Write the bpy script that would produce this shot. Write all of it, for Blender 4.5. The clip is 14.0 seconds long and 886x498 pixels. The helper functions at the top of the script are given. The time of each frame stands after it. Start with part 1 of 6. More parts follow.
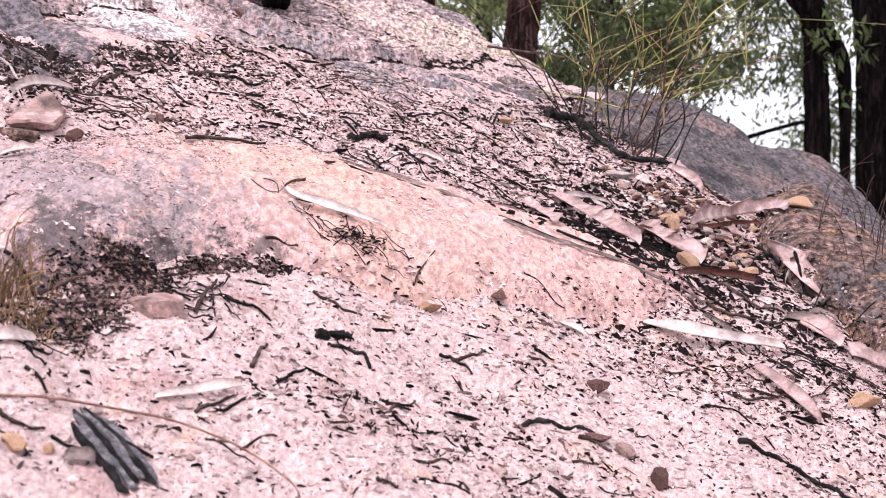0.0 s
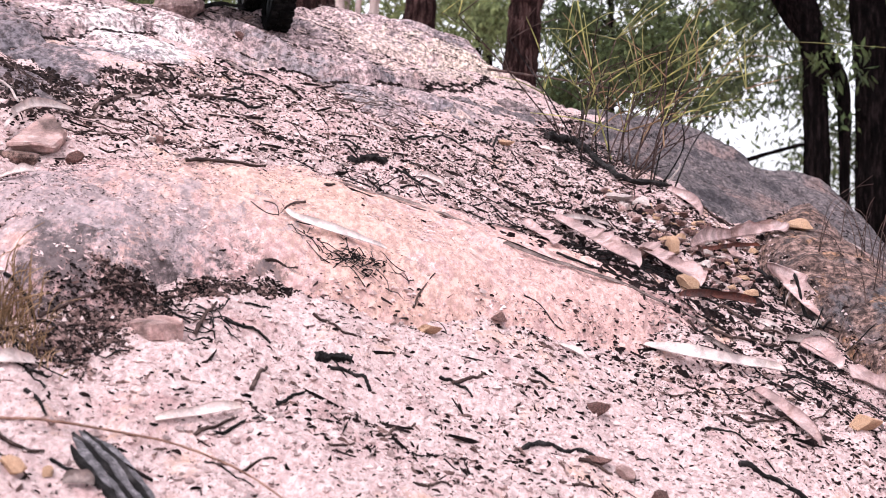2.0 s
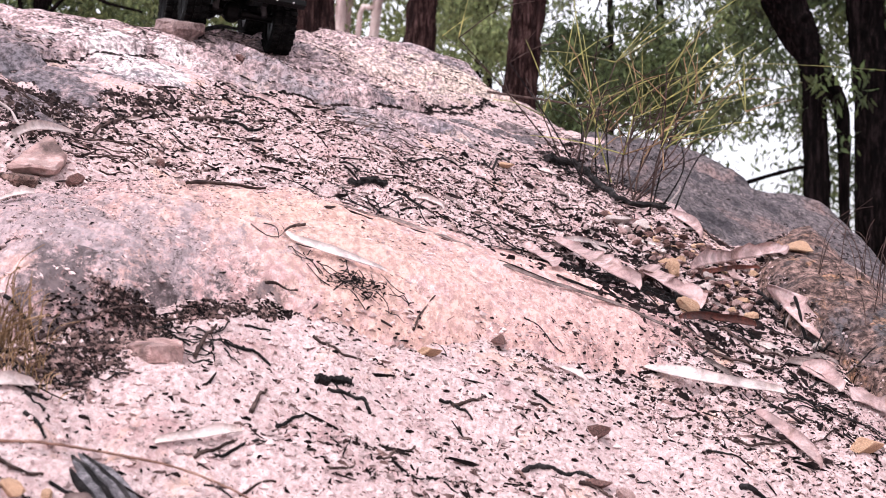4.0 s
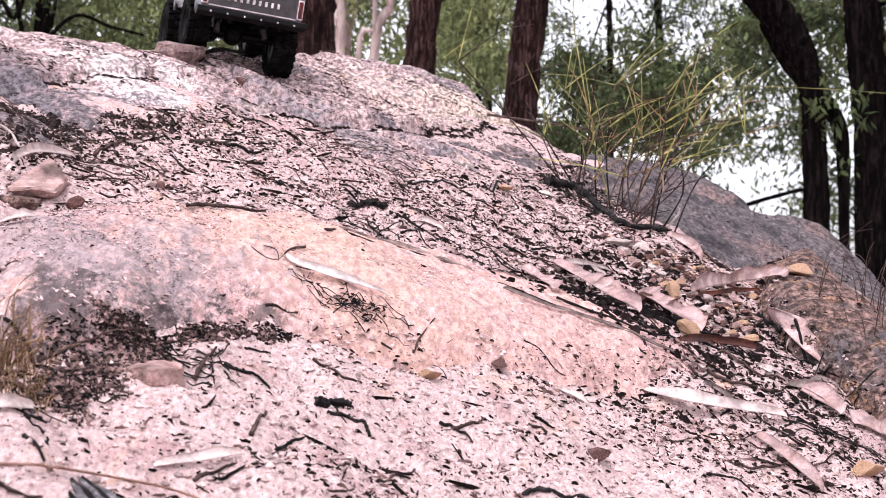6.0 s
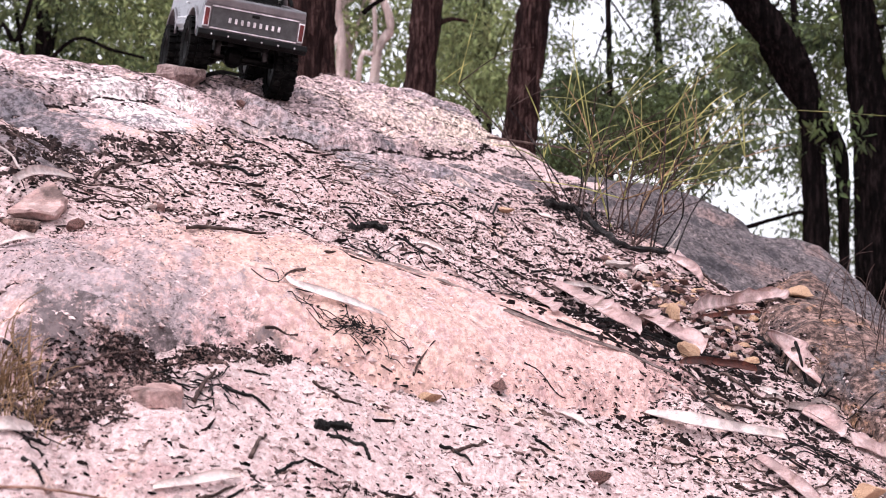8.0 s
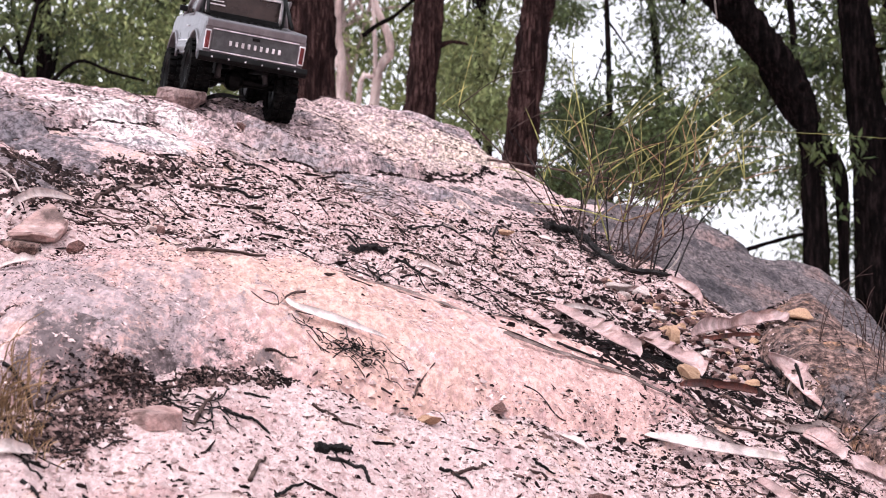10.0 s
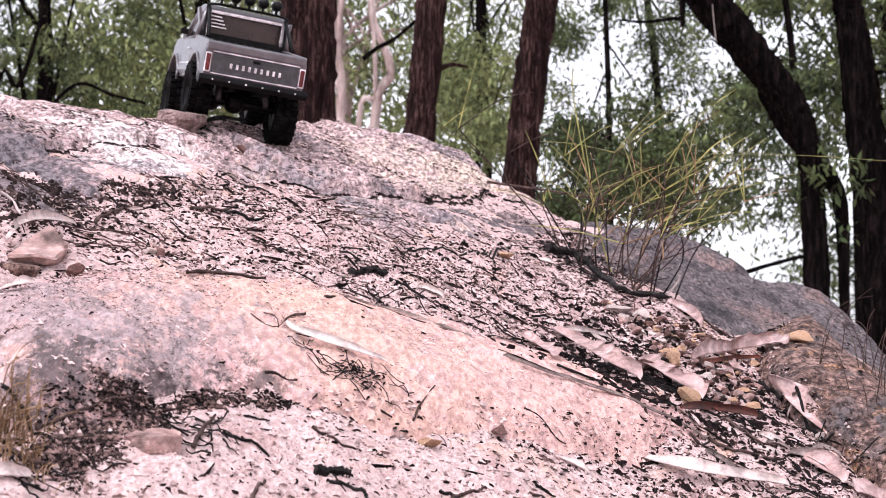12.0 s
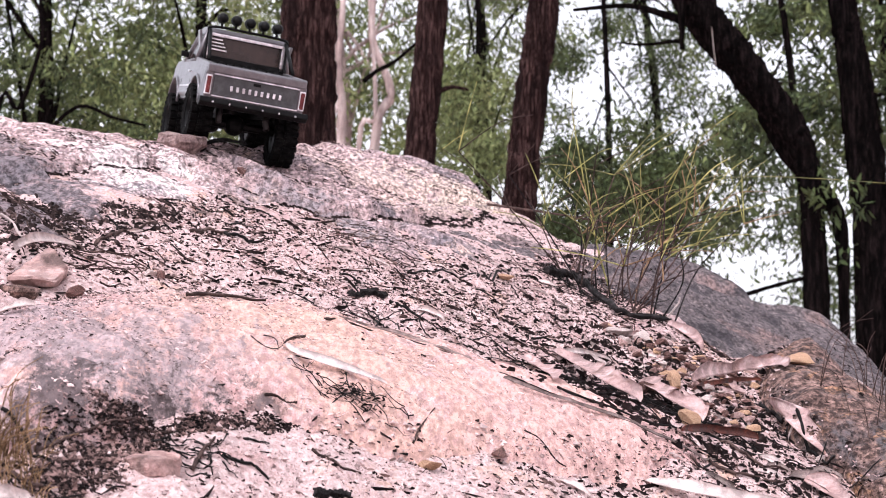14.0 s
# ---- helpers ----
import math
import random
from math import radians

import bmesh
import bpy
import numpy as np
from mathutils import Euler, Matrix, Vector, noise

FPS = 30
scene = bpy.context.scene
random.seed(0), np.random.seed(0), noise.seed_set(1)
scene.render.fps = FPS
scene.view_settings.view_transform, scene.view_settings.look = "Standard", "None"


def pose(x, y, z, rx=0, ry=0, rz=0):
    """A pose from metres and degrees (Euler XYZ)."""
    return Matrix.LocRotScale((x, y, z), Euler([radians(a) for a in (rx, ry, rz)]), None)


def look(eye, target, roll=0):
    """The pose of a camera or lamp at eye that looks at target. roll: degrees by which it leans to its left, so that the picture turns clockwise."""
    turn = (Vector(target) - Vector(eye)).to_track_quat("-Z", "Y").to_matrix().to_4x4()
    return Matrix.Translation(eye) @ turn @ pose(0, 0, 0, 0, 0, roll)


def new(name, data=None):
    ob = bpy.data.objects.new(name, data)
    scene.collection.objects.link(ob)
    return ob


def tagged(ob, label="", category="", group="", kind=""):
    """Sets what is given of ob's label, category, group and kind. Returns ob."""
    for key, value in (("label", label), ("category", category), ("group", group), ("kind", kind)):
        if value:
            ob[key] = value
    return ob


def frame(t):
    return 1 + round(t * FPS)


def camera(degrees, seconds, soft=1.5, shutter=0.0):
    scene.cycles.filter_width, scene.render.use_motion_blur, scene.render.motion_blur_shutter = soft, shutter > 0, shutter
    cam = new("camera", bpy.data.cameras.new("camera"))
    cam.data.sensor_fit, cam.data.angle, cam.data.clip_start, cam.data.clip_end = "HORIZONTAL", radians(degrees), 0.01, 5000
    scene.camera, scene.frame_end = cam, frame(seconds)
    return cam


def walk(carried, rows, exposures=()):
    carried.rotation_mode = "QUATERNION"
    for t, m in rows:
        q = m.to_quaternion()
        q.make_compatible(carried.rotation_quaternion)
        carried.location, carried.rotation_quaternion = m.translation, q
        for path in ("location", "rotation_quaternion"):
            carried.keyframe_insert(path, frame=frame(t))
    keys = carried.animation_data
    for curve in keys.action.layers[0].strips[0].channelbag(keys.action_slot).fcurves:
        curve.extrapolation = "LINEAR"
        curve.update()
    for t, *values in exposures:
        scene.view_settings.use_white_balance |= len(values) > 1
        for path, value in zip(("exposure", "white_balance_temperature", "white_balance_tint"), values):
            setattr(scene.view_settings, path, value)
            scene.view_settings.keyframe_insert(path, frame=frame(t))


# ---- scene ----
cam = camera(35, 14.0, soft=0.9)
# a small lens focused on the slab: the forest behind goes soft
cam.data.dof.use_dof, cam.data.dof.focus_distance, cam.data.dof.aperture_fstop = True, 1.0, 31.0
EYE = (0.0, 0.0, 0.30)
# a phone on the ground that tilts up slowly and steadily
FOCAL = 2487.0
rows = []
for i in range(15):
    rows.append((float(i), pose(*EYE, 90 + math.degrees(math.atan((-19 + 19.86 * i) / FOCAL)), 0, 0)))
walk(cam, rows, [(0.0, 0.72, 6200, 19), (14.0, 0.72, 6200, 19)])

# ---- overcast daylight ----
world = bpy.data.worlds.new("overcast_sky")
scene.world = world
world.use_nodes = True
wn, wl = world.node_tree.nodes, world.node_tree.links
sky = wn.new("ShaderNodeTexSky")
sky.sky_type = "NISHITA"
sky.sun_disc = False
sky.sun_elevation, sky.sun_rotation = radians(58), radians(200)
sky.air_density, sky.dust_density, sky.ozone_density = 1.0, 3.0, 1.0
pale = wn.new("ShaderNodeHueSaturation")
pale.inputs["Saturation"].default_value = 0.12
pale.inputs["Value"].default_value = 1.5
wl.new(sky.outputs[0], pale.inputs["Color"])
wl.new(pale.outputs[0], wn["Background"].inputs["Color"])
wn["Background"].inputs["Strength"].default_value = 0.15
sun = new("sun", bpy.data.lights.new("sun", "SUN"))
sun.data.energy, sun.data.angle, sun.data.color = 1.0, radians(12), (1.0, 0.96, 0.92)
# the sun stands high behind the camera's left shoulder
sun.matrix_world = look((-0.35, -0.5, 1.4), (0, 0, 0))


# ---- the lie of the land ----
def lattice(ix, iy, seed):
    n = (ix * 374761393 + iy * 668265263 + seed * 1442695041) & 0x7FFFFFFF
    n = ((n ^ (n >> 13)) * 1274126177) & 0x7FFFFFFF
    return ((n ^ (n >> 16)) & 0xFFFF) / 65535.0


def grain(x, y, seed=0):
    x, y = np.asarray(x, float), np.asarray(y, float)
    ix, iy = np.floor(x).astype(np.int64), np.floor(y).astype(np.int64)
    fx, fy = x - ix, y - iy
    fx, fy = fx * fx * (3 - 2 * fx), fy * fy * (3 - 2 * fy)
    a, b = lattice(ix, iy, seed), lattice(ix + 1, iy, seed)
    c, d = lattice(ix, iy + 1, seed), lattice(ix + 1, iy + 1, seed)
    return (a + (b - a) * fx) * (1 - fy) + (c + (d - c) * fx) * fy - 0.5


def fbm(x, y, seed=0, octaves=4, gain=0.5):
    total, size = 0, 1.0
    for k in range(octaves):
        total = total + size * grain(np.asarray(x) * 2 ** k + 7.3 * k, np.asarray(y) * 2 ** k - 3.1 * k, seed + k)
        size *= gain
    return total


def soft(a, b, v):
    k = np.clip((v - a) / (b - a), 0, 1)
    return k * k * (3 - 2 * k)


# how far the brow of the hill lies, against the bearing x / y
BROW_U = [-0.60, -0.315, -0.207, -0.138, -0.082, -0.014, 0.0185, 0.031, 0.071, 0.087, 0.167, 0.203, 0.22, 0.264, 0.292, 0.315, 0.6]
BROW_Y = [1.04, 1.23, 1.38, 1.54, 1.80, 2.00, 1.97, 1.82, 1.85, 1.74, 1.85, 1.83, 1.71, 1.77, 1.64, 1.49, 1.32]


def land(x, y):
    """The hill without its rocks: it rises away from the camera and falls to the right, then rolls over the brow."""
    x, y = np.asarray(x, float), np.asarray(y, float)
    brow = np.interp(x / np.maximum(y, 0.15), BROW_U, BROW_Y)
    yy = np.minimum(y, brow)
    xs = 1.2 * np.tanh(x / 1.2)
    yy = np.maximum(yy, -0.25 + 0.2 * np.tanh((yy + 0.25) / 0.6))
    rise = 0.325 * yy - 0.045 * np.maximum(yy - 1.1, 0)
    over = np.maximum(y - brow, 0)
    z = rise - 0.356 * xs + 0.25 * np.minimum(over, 0.3) - 1.9 * np.minimum(over, 0.3) ** 2 - 0.9 * np.clip(over - 0.3, 0, 4)
    low = -0.75 + 0.25 * fbm(x * 0.12, y * 0.12, 5)
    k = soft(0.25, 1.2, over) * 1.0
    z = z * (1 - k) + low * k
    # the rocky knoll stands alone; the forest floor lies lower all round
    out = soft(1.3, 4.5, np.hypot(x, np.minimum(y - 0.9, 0) + np.maximum(y - 2.2, 0)))
    return z * (1 - out) + np.minimum(z, low) * out


def inside(poly, x, y):
    """Distance to the outline, positive within it."""
    x, y = np.asarray(x, float), np.asarray(y, float)
    best = np.full(x.shape, 9e9)
    odd = np.zeros(x.shape, bool)
    for (ax, ay), (bx, by) in zip(poly, poly[1:] + poly[:1]):
        ex, ey = bx - ax, by - ay
        k = np.clip(((x - ax) * ex + (y - ay) * ey) / (ex * ex + ey * ey), 0, 1)
        best = np.minimum(best, np.hypot(x - ax - k * ex, y - ay - k * ey))
        crosses = ((ay > y) != (by > y)) & (x < ax + (y - ay) * ex / (ey if abs(ey) > 1e-9 else 1e-9))
        odd ^= crosses
    return np.where(odd, best, -best)


# each rock: outline on the plan, height, width of its rounded shoulder, lump size and height
SLAB = [(-0.251, 0.768), (-0.224, 0.850), (-0.192, 0.892), (-0.118, 0.967), (-0.081, 0.984), (0.006, 1.005), (0.087, 1.007), (0.187, 0.996),
        (0.159, 0.948), (0.076, 0.871), (0.005, 0.815), (-0.057, 0.772), (-0.101, 0.750), (-0.131, 0.720), (-0.156, 0.665), (-0.183, 0.629), (-0.207, 0.624)]
UPPER = [(-0.291, 0.857), (-0.272, 0.933), (-0.265, 1.039), (-0.227, 1.166), (-0.191, 1.304), (-0.121, 1.344), (-0.074, 1.284), (-0.042, 1.248), (0.025, 1.346), (0.111, 1.520),
         (0.155, 1.75), (0.14, 1.95), (0.12, 2.35), (-0.2, 2.3), (-0.55, 1.9), (-0.75, 1.5)]
GREY = [(0.163, 1.583), (0.184, 1.497), (0.225, 1.416), (0.278, 1.338), (0.346, 1.398), (0.400, 1.390), (0.407, 1.303),
        (0.60, 1.72), (0.52, 2.15), (0.2, 2.25), (0.14, 2.0)]
BOULDER = [(0.286, 1.293), (0.276, 1.115), (0.297, 1.061), (0.308, 0.987), (0.37, 1.0), (0.42, 1.15), (0.40, 1.3), (0.391, 1.481), (0.329, 1.398)]
ROCKS = dict(slab=(SLAB, 0.030, 0.085, 9, 0.010), upper=(UPPER, 0.010, 0.06, 5, 0.016), grey=(GREY, 0.012, 0.07, 7, 0.014),
             boulder=(BOULDER, 0.050, 0.07, 9, 0.016))


# worn cracks that run across the upper outcrop, on the plan
CRACKS = [[(-0.1731, 1.357), (-0.1473, 1.374), (-0.1248, 1.373), (-0.0778, 1.431), (-0.0272, 1.525), (0.0109, 1.600), (0.0465, 1.739), (0.1289, 1.809)],
          [(-0.0272, 1.525), (0.0109, 1.677), (0.0543, 1.762)], [(-0.2093, 1.413), (-0.1989, 1.405), (-0.1956, 1.398)], [(-0.0641, 1.678), (-0.0310, 1.735), (0.0115, 1.764)],
          [(-0.342, 1.085), (-0.308, 1.210), (-0.245, 1.344), (-0.185, 1.378)]]


def crack(x, y):
    """The layered rock drops a little in front of each crack."""
    total = 0
    for line in CRACKS:
        best, front = np.full(np.shape(x), 9.0), np.zeros(np.shape(x), bool)
        for (ax, ay), (bx, by) in zip(line, line[1:]):
            ex, ey = bx - ax, by - ay
            k = np.clip(((x - ax) * ex + (y - ay) * ey) / (ex * ex + ey * ey), 0, 1)
            gap = np.hypot(x - ax - k * ex, y - ay - k * ey)
            front = np.where(gap < best, ex * (y - ay) - ey * (x - ax) < 0, front)
            best = np.minimum(best, gap)
        total = total + np.where(front, np.exp(-best / 0.06), np.exp(-(best / 0.002) ** 2))
    return total


def wander(x, y):
    """Cracks do not run straight."""
    return 0.02 * fbm(np.asarray(x) * 12, np.asarray(y) * 12, 90, 3), 0.03 * fbm(np.asarray(x) * 12, np.asarray(y) * 12, 91, 3)


def rock_top(kind, x, y):
    poly, high, shoulder, size, lumps = ROCKS[kind]
    d = inside(poly, x, y) + 0.012 * fbm(np.asarray(x) * 22, np.asarray(y) * 22, 31, 3)
    if kind == "slab":
        # the weathered corner has a steep, broken foot
        worn = soft(-0.05, -0.13, np.asarray(x)) * soft(0.82, 0.70, np.asarray(y))
        shoulder = shoulder - 0.055 * worn
    k = np.clip(d / shoulder, -1, 1)
    dome = np.where(k > 0, np.sqrt(np.maximum(1 - (1 - k) ** 2, 0)), 1.6 * k)
    z = land(x, y) + high * dome - 0.004 + lumps * fbm(np.asarray(x) * size, np.asarray(y) * size * 1.3, 11, 3) * np.clip(k * 1.5, 0, 1)
    if kind == "slab":
        z = z + worn * (0.007 * np.abs(fbm(np.asarray(x) * 30, np.asarray(y) * 55, 63, 4)) - 0.003)
    if kind in ("upper", "grey"):
        # layered sandstone: a few worn steps
        q = (np.asarray(y) * 0.9 + np.asarray(x) * 0.5 + 0.10 * fbm(np.asarray(x) * 3, np.asarray(y) * 3, 77, 3)) * 9
        z = z + 0.010 * (soft(0.0, 0.25, q - np.floor(q)) - (q - np.floor(q))) * np.clip(k, 0, 1)
    if kind == "upper":
        wx, wy = wander(x, y)
        z = z - 0.013 * crack(x + wx, y + wy)
    return np.where(d > -0.04, z, -9)


def soil_top(x, y):
    x, y = np.asarray(x, float), np.asarray(y, float)
    near = np.exp(-np.maximum(y - 2.5, 0))
    return land(x, y) + near * (0.016 * fbm(x * 9, y * 9, 3, 3) + 0.007 * fbm(x * 55, y * 55, 8, 3))


def top(x, y):
    z = soil_top(x, y)
    for kind in ROCKS:
        z = np.maximum(z, rock_top(kind, x, y))
    return z
# ---- end of land ----


# ---- materials ----
def surface(name, colours, size=20.0, rough=0.85, bump=0.4, fine=6.0, metal=0.0, stain=None, stain_size=4.0, vary=0.0, stretch=(1, 1, 1), speck=None, island=False, coat=0.0, stain_at=0.52, spec=None, more=(), patches=(), mottle=(0.72, 1.22)):
    """A procedural surface: a colour ramp over broken noise, a second, larger stain, dark specks, and fine relief."""
    m = bpy.data.materials.new(name)
    m.use_nodes = True
    n, l = m.node_tree.nodes, m.node_tree.links
    shade = n["Principled BSDF"]
    where = n.new("ShaderNodeTexCoord")
    scaled = n.new("ShaderNodeMapping")
    scaled.inputs["Scale"].default_value = stretch
    l.new(where.outputs["Object"], scaled.inputs["Vector"])

    def cloud(scale, detail=6.0, roughness=0.6, warp=0.0):
        t = n.new("ShaderNodeTexNoise")
        t.inputs["Scale"].default_value, t.inputs["Detail"].default_value = scale, detail
        t.inputs["Roughness"].default_value, t.inputs["Distortion"].default_value = roughness, warp
        l.new(scaled.outputs[0], t.inputs["Vector"])
        return t

    def blend(fac, a, b, how="MIX"):
        x = n.new("ShaderNodeMix")
        x.data_type, x.blend_type = "RGBA", how
        for slot, value in ((x.inputs[0], fac), (x.inputs[6], a), (x.inputs[7], b)):
            if isinstance(value, (int, float)):
                slot.default_value = value
            elif isinstance(value, tuple):
                slot.default_value = (*value, 1)
            else:
                l.new(value, slot)
        return x.outputs[2]

    def ramp(source, *stops):
        r = n.new("ShaderNodeValToRGB")
        e = r.color_ramp.elements
        while len(e) < len(stops):
            e.new(0.5)
        for slot, (p, c) in zip(e, stops):
            slot.position, slot.color = p, (*c, 1)
        l.new(source, r.inputs[0])
        return r.outputs[0]

    first = cloud(size, 10, 0.72)
    spread = [(0.36 + 0.28 * i / max(1, len(colours) - 1), c) for i, c in enumerate(colours)]
    colour = ramp(first.outputs["Fac"], *spread)
    if stain:
        k = ramp(cloud(stain_size, 7, 0.7, 0.6).outputs["Fac"], (stain_at - 0.05, (0, 0, 0)), (stain_at + 0.08, (1, 1, 1)))
        colour = blend(k, colour, stain)
    for c, s, p in more:
        k = ramp(cloud(s, 8, 0.72, 0.5).outputs["Fac"], (p - 0.03, (0, 0, 0)), (p + 0.06, (1, 1, 1)))
        colour = blend(k, colour, c)
    for (qx, qy), reach, c in patches:
        # an irregular patch round a spot of the plan
        flat = n.new("ShaderNodeVectorMath")
        flat.operation = "MULTIPLY"
        flat.inputs[1].default_value = (1, 1, 0)
        l.new(where.outputs["Object"], flat.inputs[0])
        gap = n.new("ShaderNodeVectorMath")
        gap.operation = "DISTANCE"
        gap.inputs[1].default_value = (qx, qy, 0)
        l.new(flat.outputs[0], gap.inputs[0])
        edge = n.new("ShaderNodeMath")
        edge.operation = "MULTIPLY_ADD"
        l.new(cloud(75, 12, 0.82).outputs["Fac"], edge.inputs[0])
        edge.inputs[1].default_value = -reach * 9.0
        l.new(gap.outputs["Value"], edge.inputs[2])
        span = n.new("ShaderNodeMapRange")
        span.inputs["From Min"].default_value, span.inputs["From Max"].default_value = -reach * 4.0, -reach * 3.4
        span.inputs["To Min"].default_value, span.inputs["To Max"].default_value = 0.7, 0.0
        l.new(edge.outputs[0], span.inputs["Value"])
        colour = blend(span.outputs[0], colour, c)
    if speck:
        k = ramp(cloud(size * 2.2, 4, 0.7).outputs["Fac"], (0.60, (0, 0, 0)), (0.68, (1, 1, 1)))
        colour = blend(k, colour, speck)
    if vary:
        if island:
            rnd = n.new("ShaderNodeNewGeometry").outputs["Random Per Island"]
        else:
            rnd = n.new("ShaderNodeObjectInfo").outputs["Random"]
        hsv = n.new("ShaderNodeHueSaturation")
        span = n.new("ShaderNodeMapRange")
        span.inputs["To Min"].default_value, span.inputs["To Max"].default_value = 1 - vary, 1 + vary
        l.new(rnd, span.inputs["Value"])
        l.new(span.outputs[0], hsv.inputs["Value"])
        l.new(colour, hsv.inputs["Color"])
        colour = hsv.outputs[0]
    tone = n.new("ShaderNodeHueSaturation")
    depth = n.new("ShaderNodeMapRange")
    depth.inputs["From Min"].default_value, depth.inputs["From Max"].default_value = 0.43, 0.57
    depth.inputs["To Min"].default_value, depth.inputs["To Max"].default_value = mottle
    l.new(cloud(size * 1.5, 8, 0.72).outputs["Fac"], depth.inputs["Value"])
    l.new(depth.outputs[0], tone.inputs["Value"])
    l.new(colour, tone.inputs["Color"])
    l.new(tone.outputs[0], shade.inputs["Base Color"])
    worn = n.new("ShaderNodeMapRange")
    worn.inputs["To Min"].default_value, worn.inputs["To Max"].default_value = max(0.02, rough - 0.12), min(1.0, rough + 0.12)
    l.new(cloud(size * 2).outputs["Fac"], worn.inputs["Value"])
    l.new(worn.outputs[0], shade.inputs["Roughness"])
    shade.inputs["Specular IOR Level"].default_value = spec if spec is not None else (0.12 if rough > 0.7 else 0.5)
    shade.inputs["Metallic"].default_value = metal
    shade.inputs["Coat Weight"].default_value = coat
    if bump:
        relief = n.new("ShaderNodeBump")
        relief.inputs["Strength"].default_value, relief.inputs["Distance"].default_value = bump, 0.30 / size
        l.new(cloud(size * fine, 5, 0.75).outputs["Fac"], relief.inputs["Height"])
        l.new(relief.outputs[0], shade.inputs["Normal"])
    return m


SOIL = surface("pale_sandy_soil", [(0.38, 0.248, 0.236), (0.495, 0.352, 0.336), (0.55, 0.412, 0.396), (0.59, 0.455, 0.438)], 260, 0.95, 1.0, 2, stain=(0.40, 0.25, 0.24), stain_size=28, speck=(0.14, 0.085, 0.085), stain_at=0.60, more=[((0.56, 0.36, 0.29), 18, 0.60), ((0.09, 0.055, 0.055), 210, 0.63)], mottle=(0.76, 1.12), stretch=(1, 0.6, 0.9))
# darkest patches colour in lichen and the shade of the hole and undercut
SANDSTONE = surface("pink_sandstone", [(0.37, 0.225, 0.215), (0.485, 0.30, 0.285), (0.53, 0.335, 0.318), (0.59, 0.40, 0.382)], 170, 0.85, 1.0, 2, stain=(0.57, 0.355, 0.305), stain_size=9, patches=[((-0.0640, 0.8650), 0.12, (0.58, 0.365, 0.295)), ((0.0783, 0.9020), 0.09, (0.56, 0.345, 0.305)), ((-0.2050, 0.7050), 0.10, (0.29, 0.235, 0.242)), ((-0.1750, 0.7400), 0.07, (0.33, 0.255, 0.26)), ((-0.1450, 0.7100), 0.035, (0.27, 0.215, 0.22)), ((-0.1800, 0.6660), 0.024, (0.045, 0.036, 0.036)), ((-0.1364, 0.7030), 0.022, (0.06, 0.045, 0.043)), ((-0.1150, 0.7230), 0.020, (0.05, 0.036, 0.036)), ((-0.0960, 0.7520), 0.018, (0.07, 0.05, 0.048)), ((0.1177, 0.9260), 0.05, (0.57, 0.36, 0.325))], speck=(0.34, 0.20, 0.19), stain_at=0.55, more=[((0.44, 0.31, 0.308), 40, 0.59), ((0.20, 0.135, 0.132), 120, 0.625), ((0.67, 0.51, 0.485), 130, 0.60), ((0.30, 0.195, 0.19), 230, 0.61)], mottle=(0.72, 1.2), stretch=(1, 0.45, 0.8))
OLDROCK = surface("weathered_sandstone", [(0.15, 0.11, 0.112), (0.33, 0.23, 0.228), (0.46, 0.325, 0.315), (0.60, 0.465, 0.45)], 150, 0.9, 1.0, 2, stain=(0.145, 0.128, 0.14), stain_size=6.5, patches=[((-0.3052, 1.0340), 0.10, (0.085, 0.078, 0.088)), ((-0.3300, 1.0900), 0.08, (0.12, 0.105, 0.115)), ((-0.2694, 1.2400), 0.06, (0.72, 0.62, 0.60)), ((-0.2573, 1.3200), 0.03, (0.72, 0.62, 0.60)), ((-0.1009, 1.3530), 0.05, (0.22, 0.19, 0.20)), ((0.0579, 1.5010), 0.07, (0.15, 0.125, 0.13)), ((-0.1439, 1.3560), 0.06, (0.20, 0.175, 0.185)), ((-0.0567, 1.6790), 0.11, (0.62, 0.46, 0.40)), ((0.0300, 1.8000), 0.09, (0.60, 0.47, 0.38)), ((0.1000, 1.6500), 0.11, (0.10, 0.083, 0.085)), ((0.1050, 1.6000), 0.06, (0.06, 0.05, 0.052)), ((0.0750, 1.5200), 0.07, (0.13, 0.108, 0.112)), ((0.1300, 1.7600), 0.06, (0.12, 0.10, 0.102))], speck=(0.09, 0.065, 0.067), stain_at=0.54, more=[((0.22, 0.17, 0.178), 26, 0.58), ((0.56, 0.39, 0.33), 15, 0.60), ((0.075, 0.055, 0.058), 110, 0.595), ((0.62, 0.48, 0.46), 140, 0.60)], mottle=(0.45, 1.45), stretch=(1, 0.5, 0.9))
GREYROCK = surface("grey_lichened_rock", [(0.04, 0.033, 0.035), (0.085, 0.07, 0.073), (0.125, 0.102, 0.103), (0.20, 0.16, 0.155)], 150, 0.9, 1.0, 2, stain=(0.20, 0.135, 0.125), stain_size=9, speck=(0.028, 0.022, 0.024), stain_at=0.58, more=[((0.05, 0.043, 0.047), 22, 0.54), ((0.30, 0.25, 0.24), 90, 0.66)], mottle=(0.55, 1.35), stretch=(1, 0.5, 0.9))
BROWNROCK = surface("brown_rock", [(0.035, 0.022, 0.020), (0.10, 0.062, 0.053), (0.18, 0.115, 0.098), (0.28, 0.18, 0.155)], 130, 0.9, 1.0, 2, stain=(0.07, 0.062, 0.065), stain_at=0.56, stain_size=24, speck=(0.025, 0.018, 0.017), more=[((0.26, 0.14, 0.085), 48, 0.59)], mottle=(0.35, 1.55), stretch=(1, 0.6, 0.9))
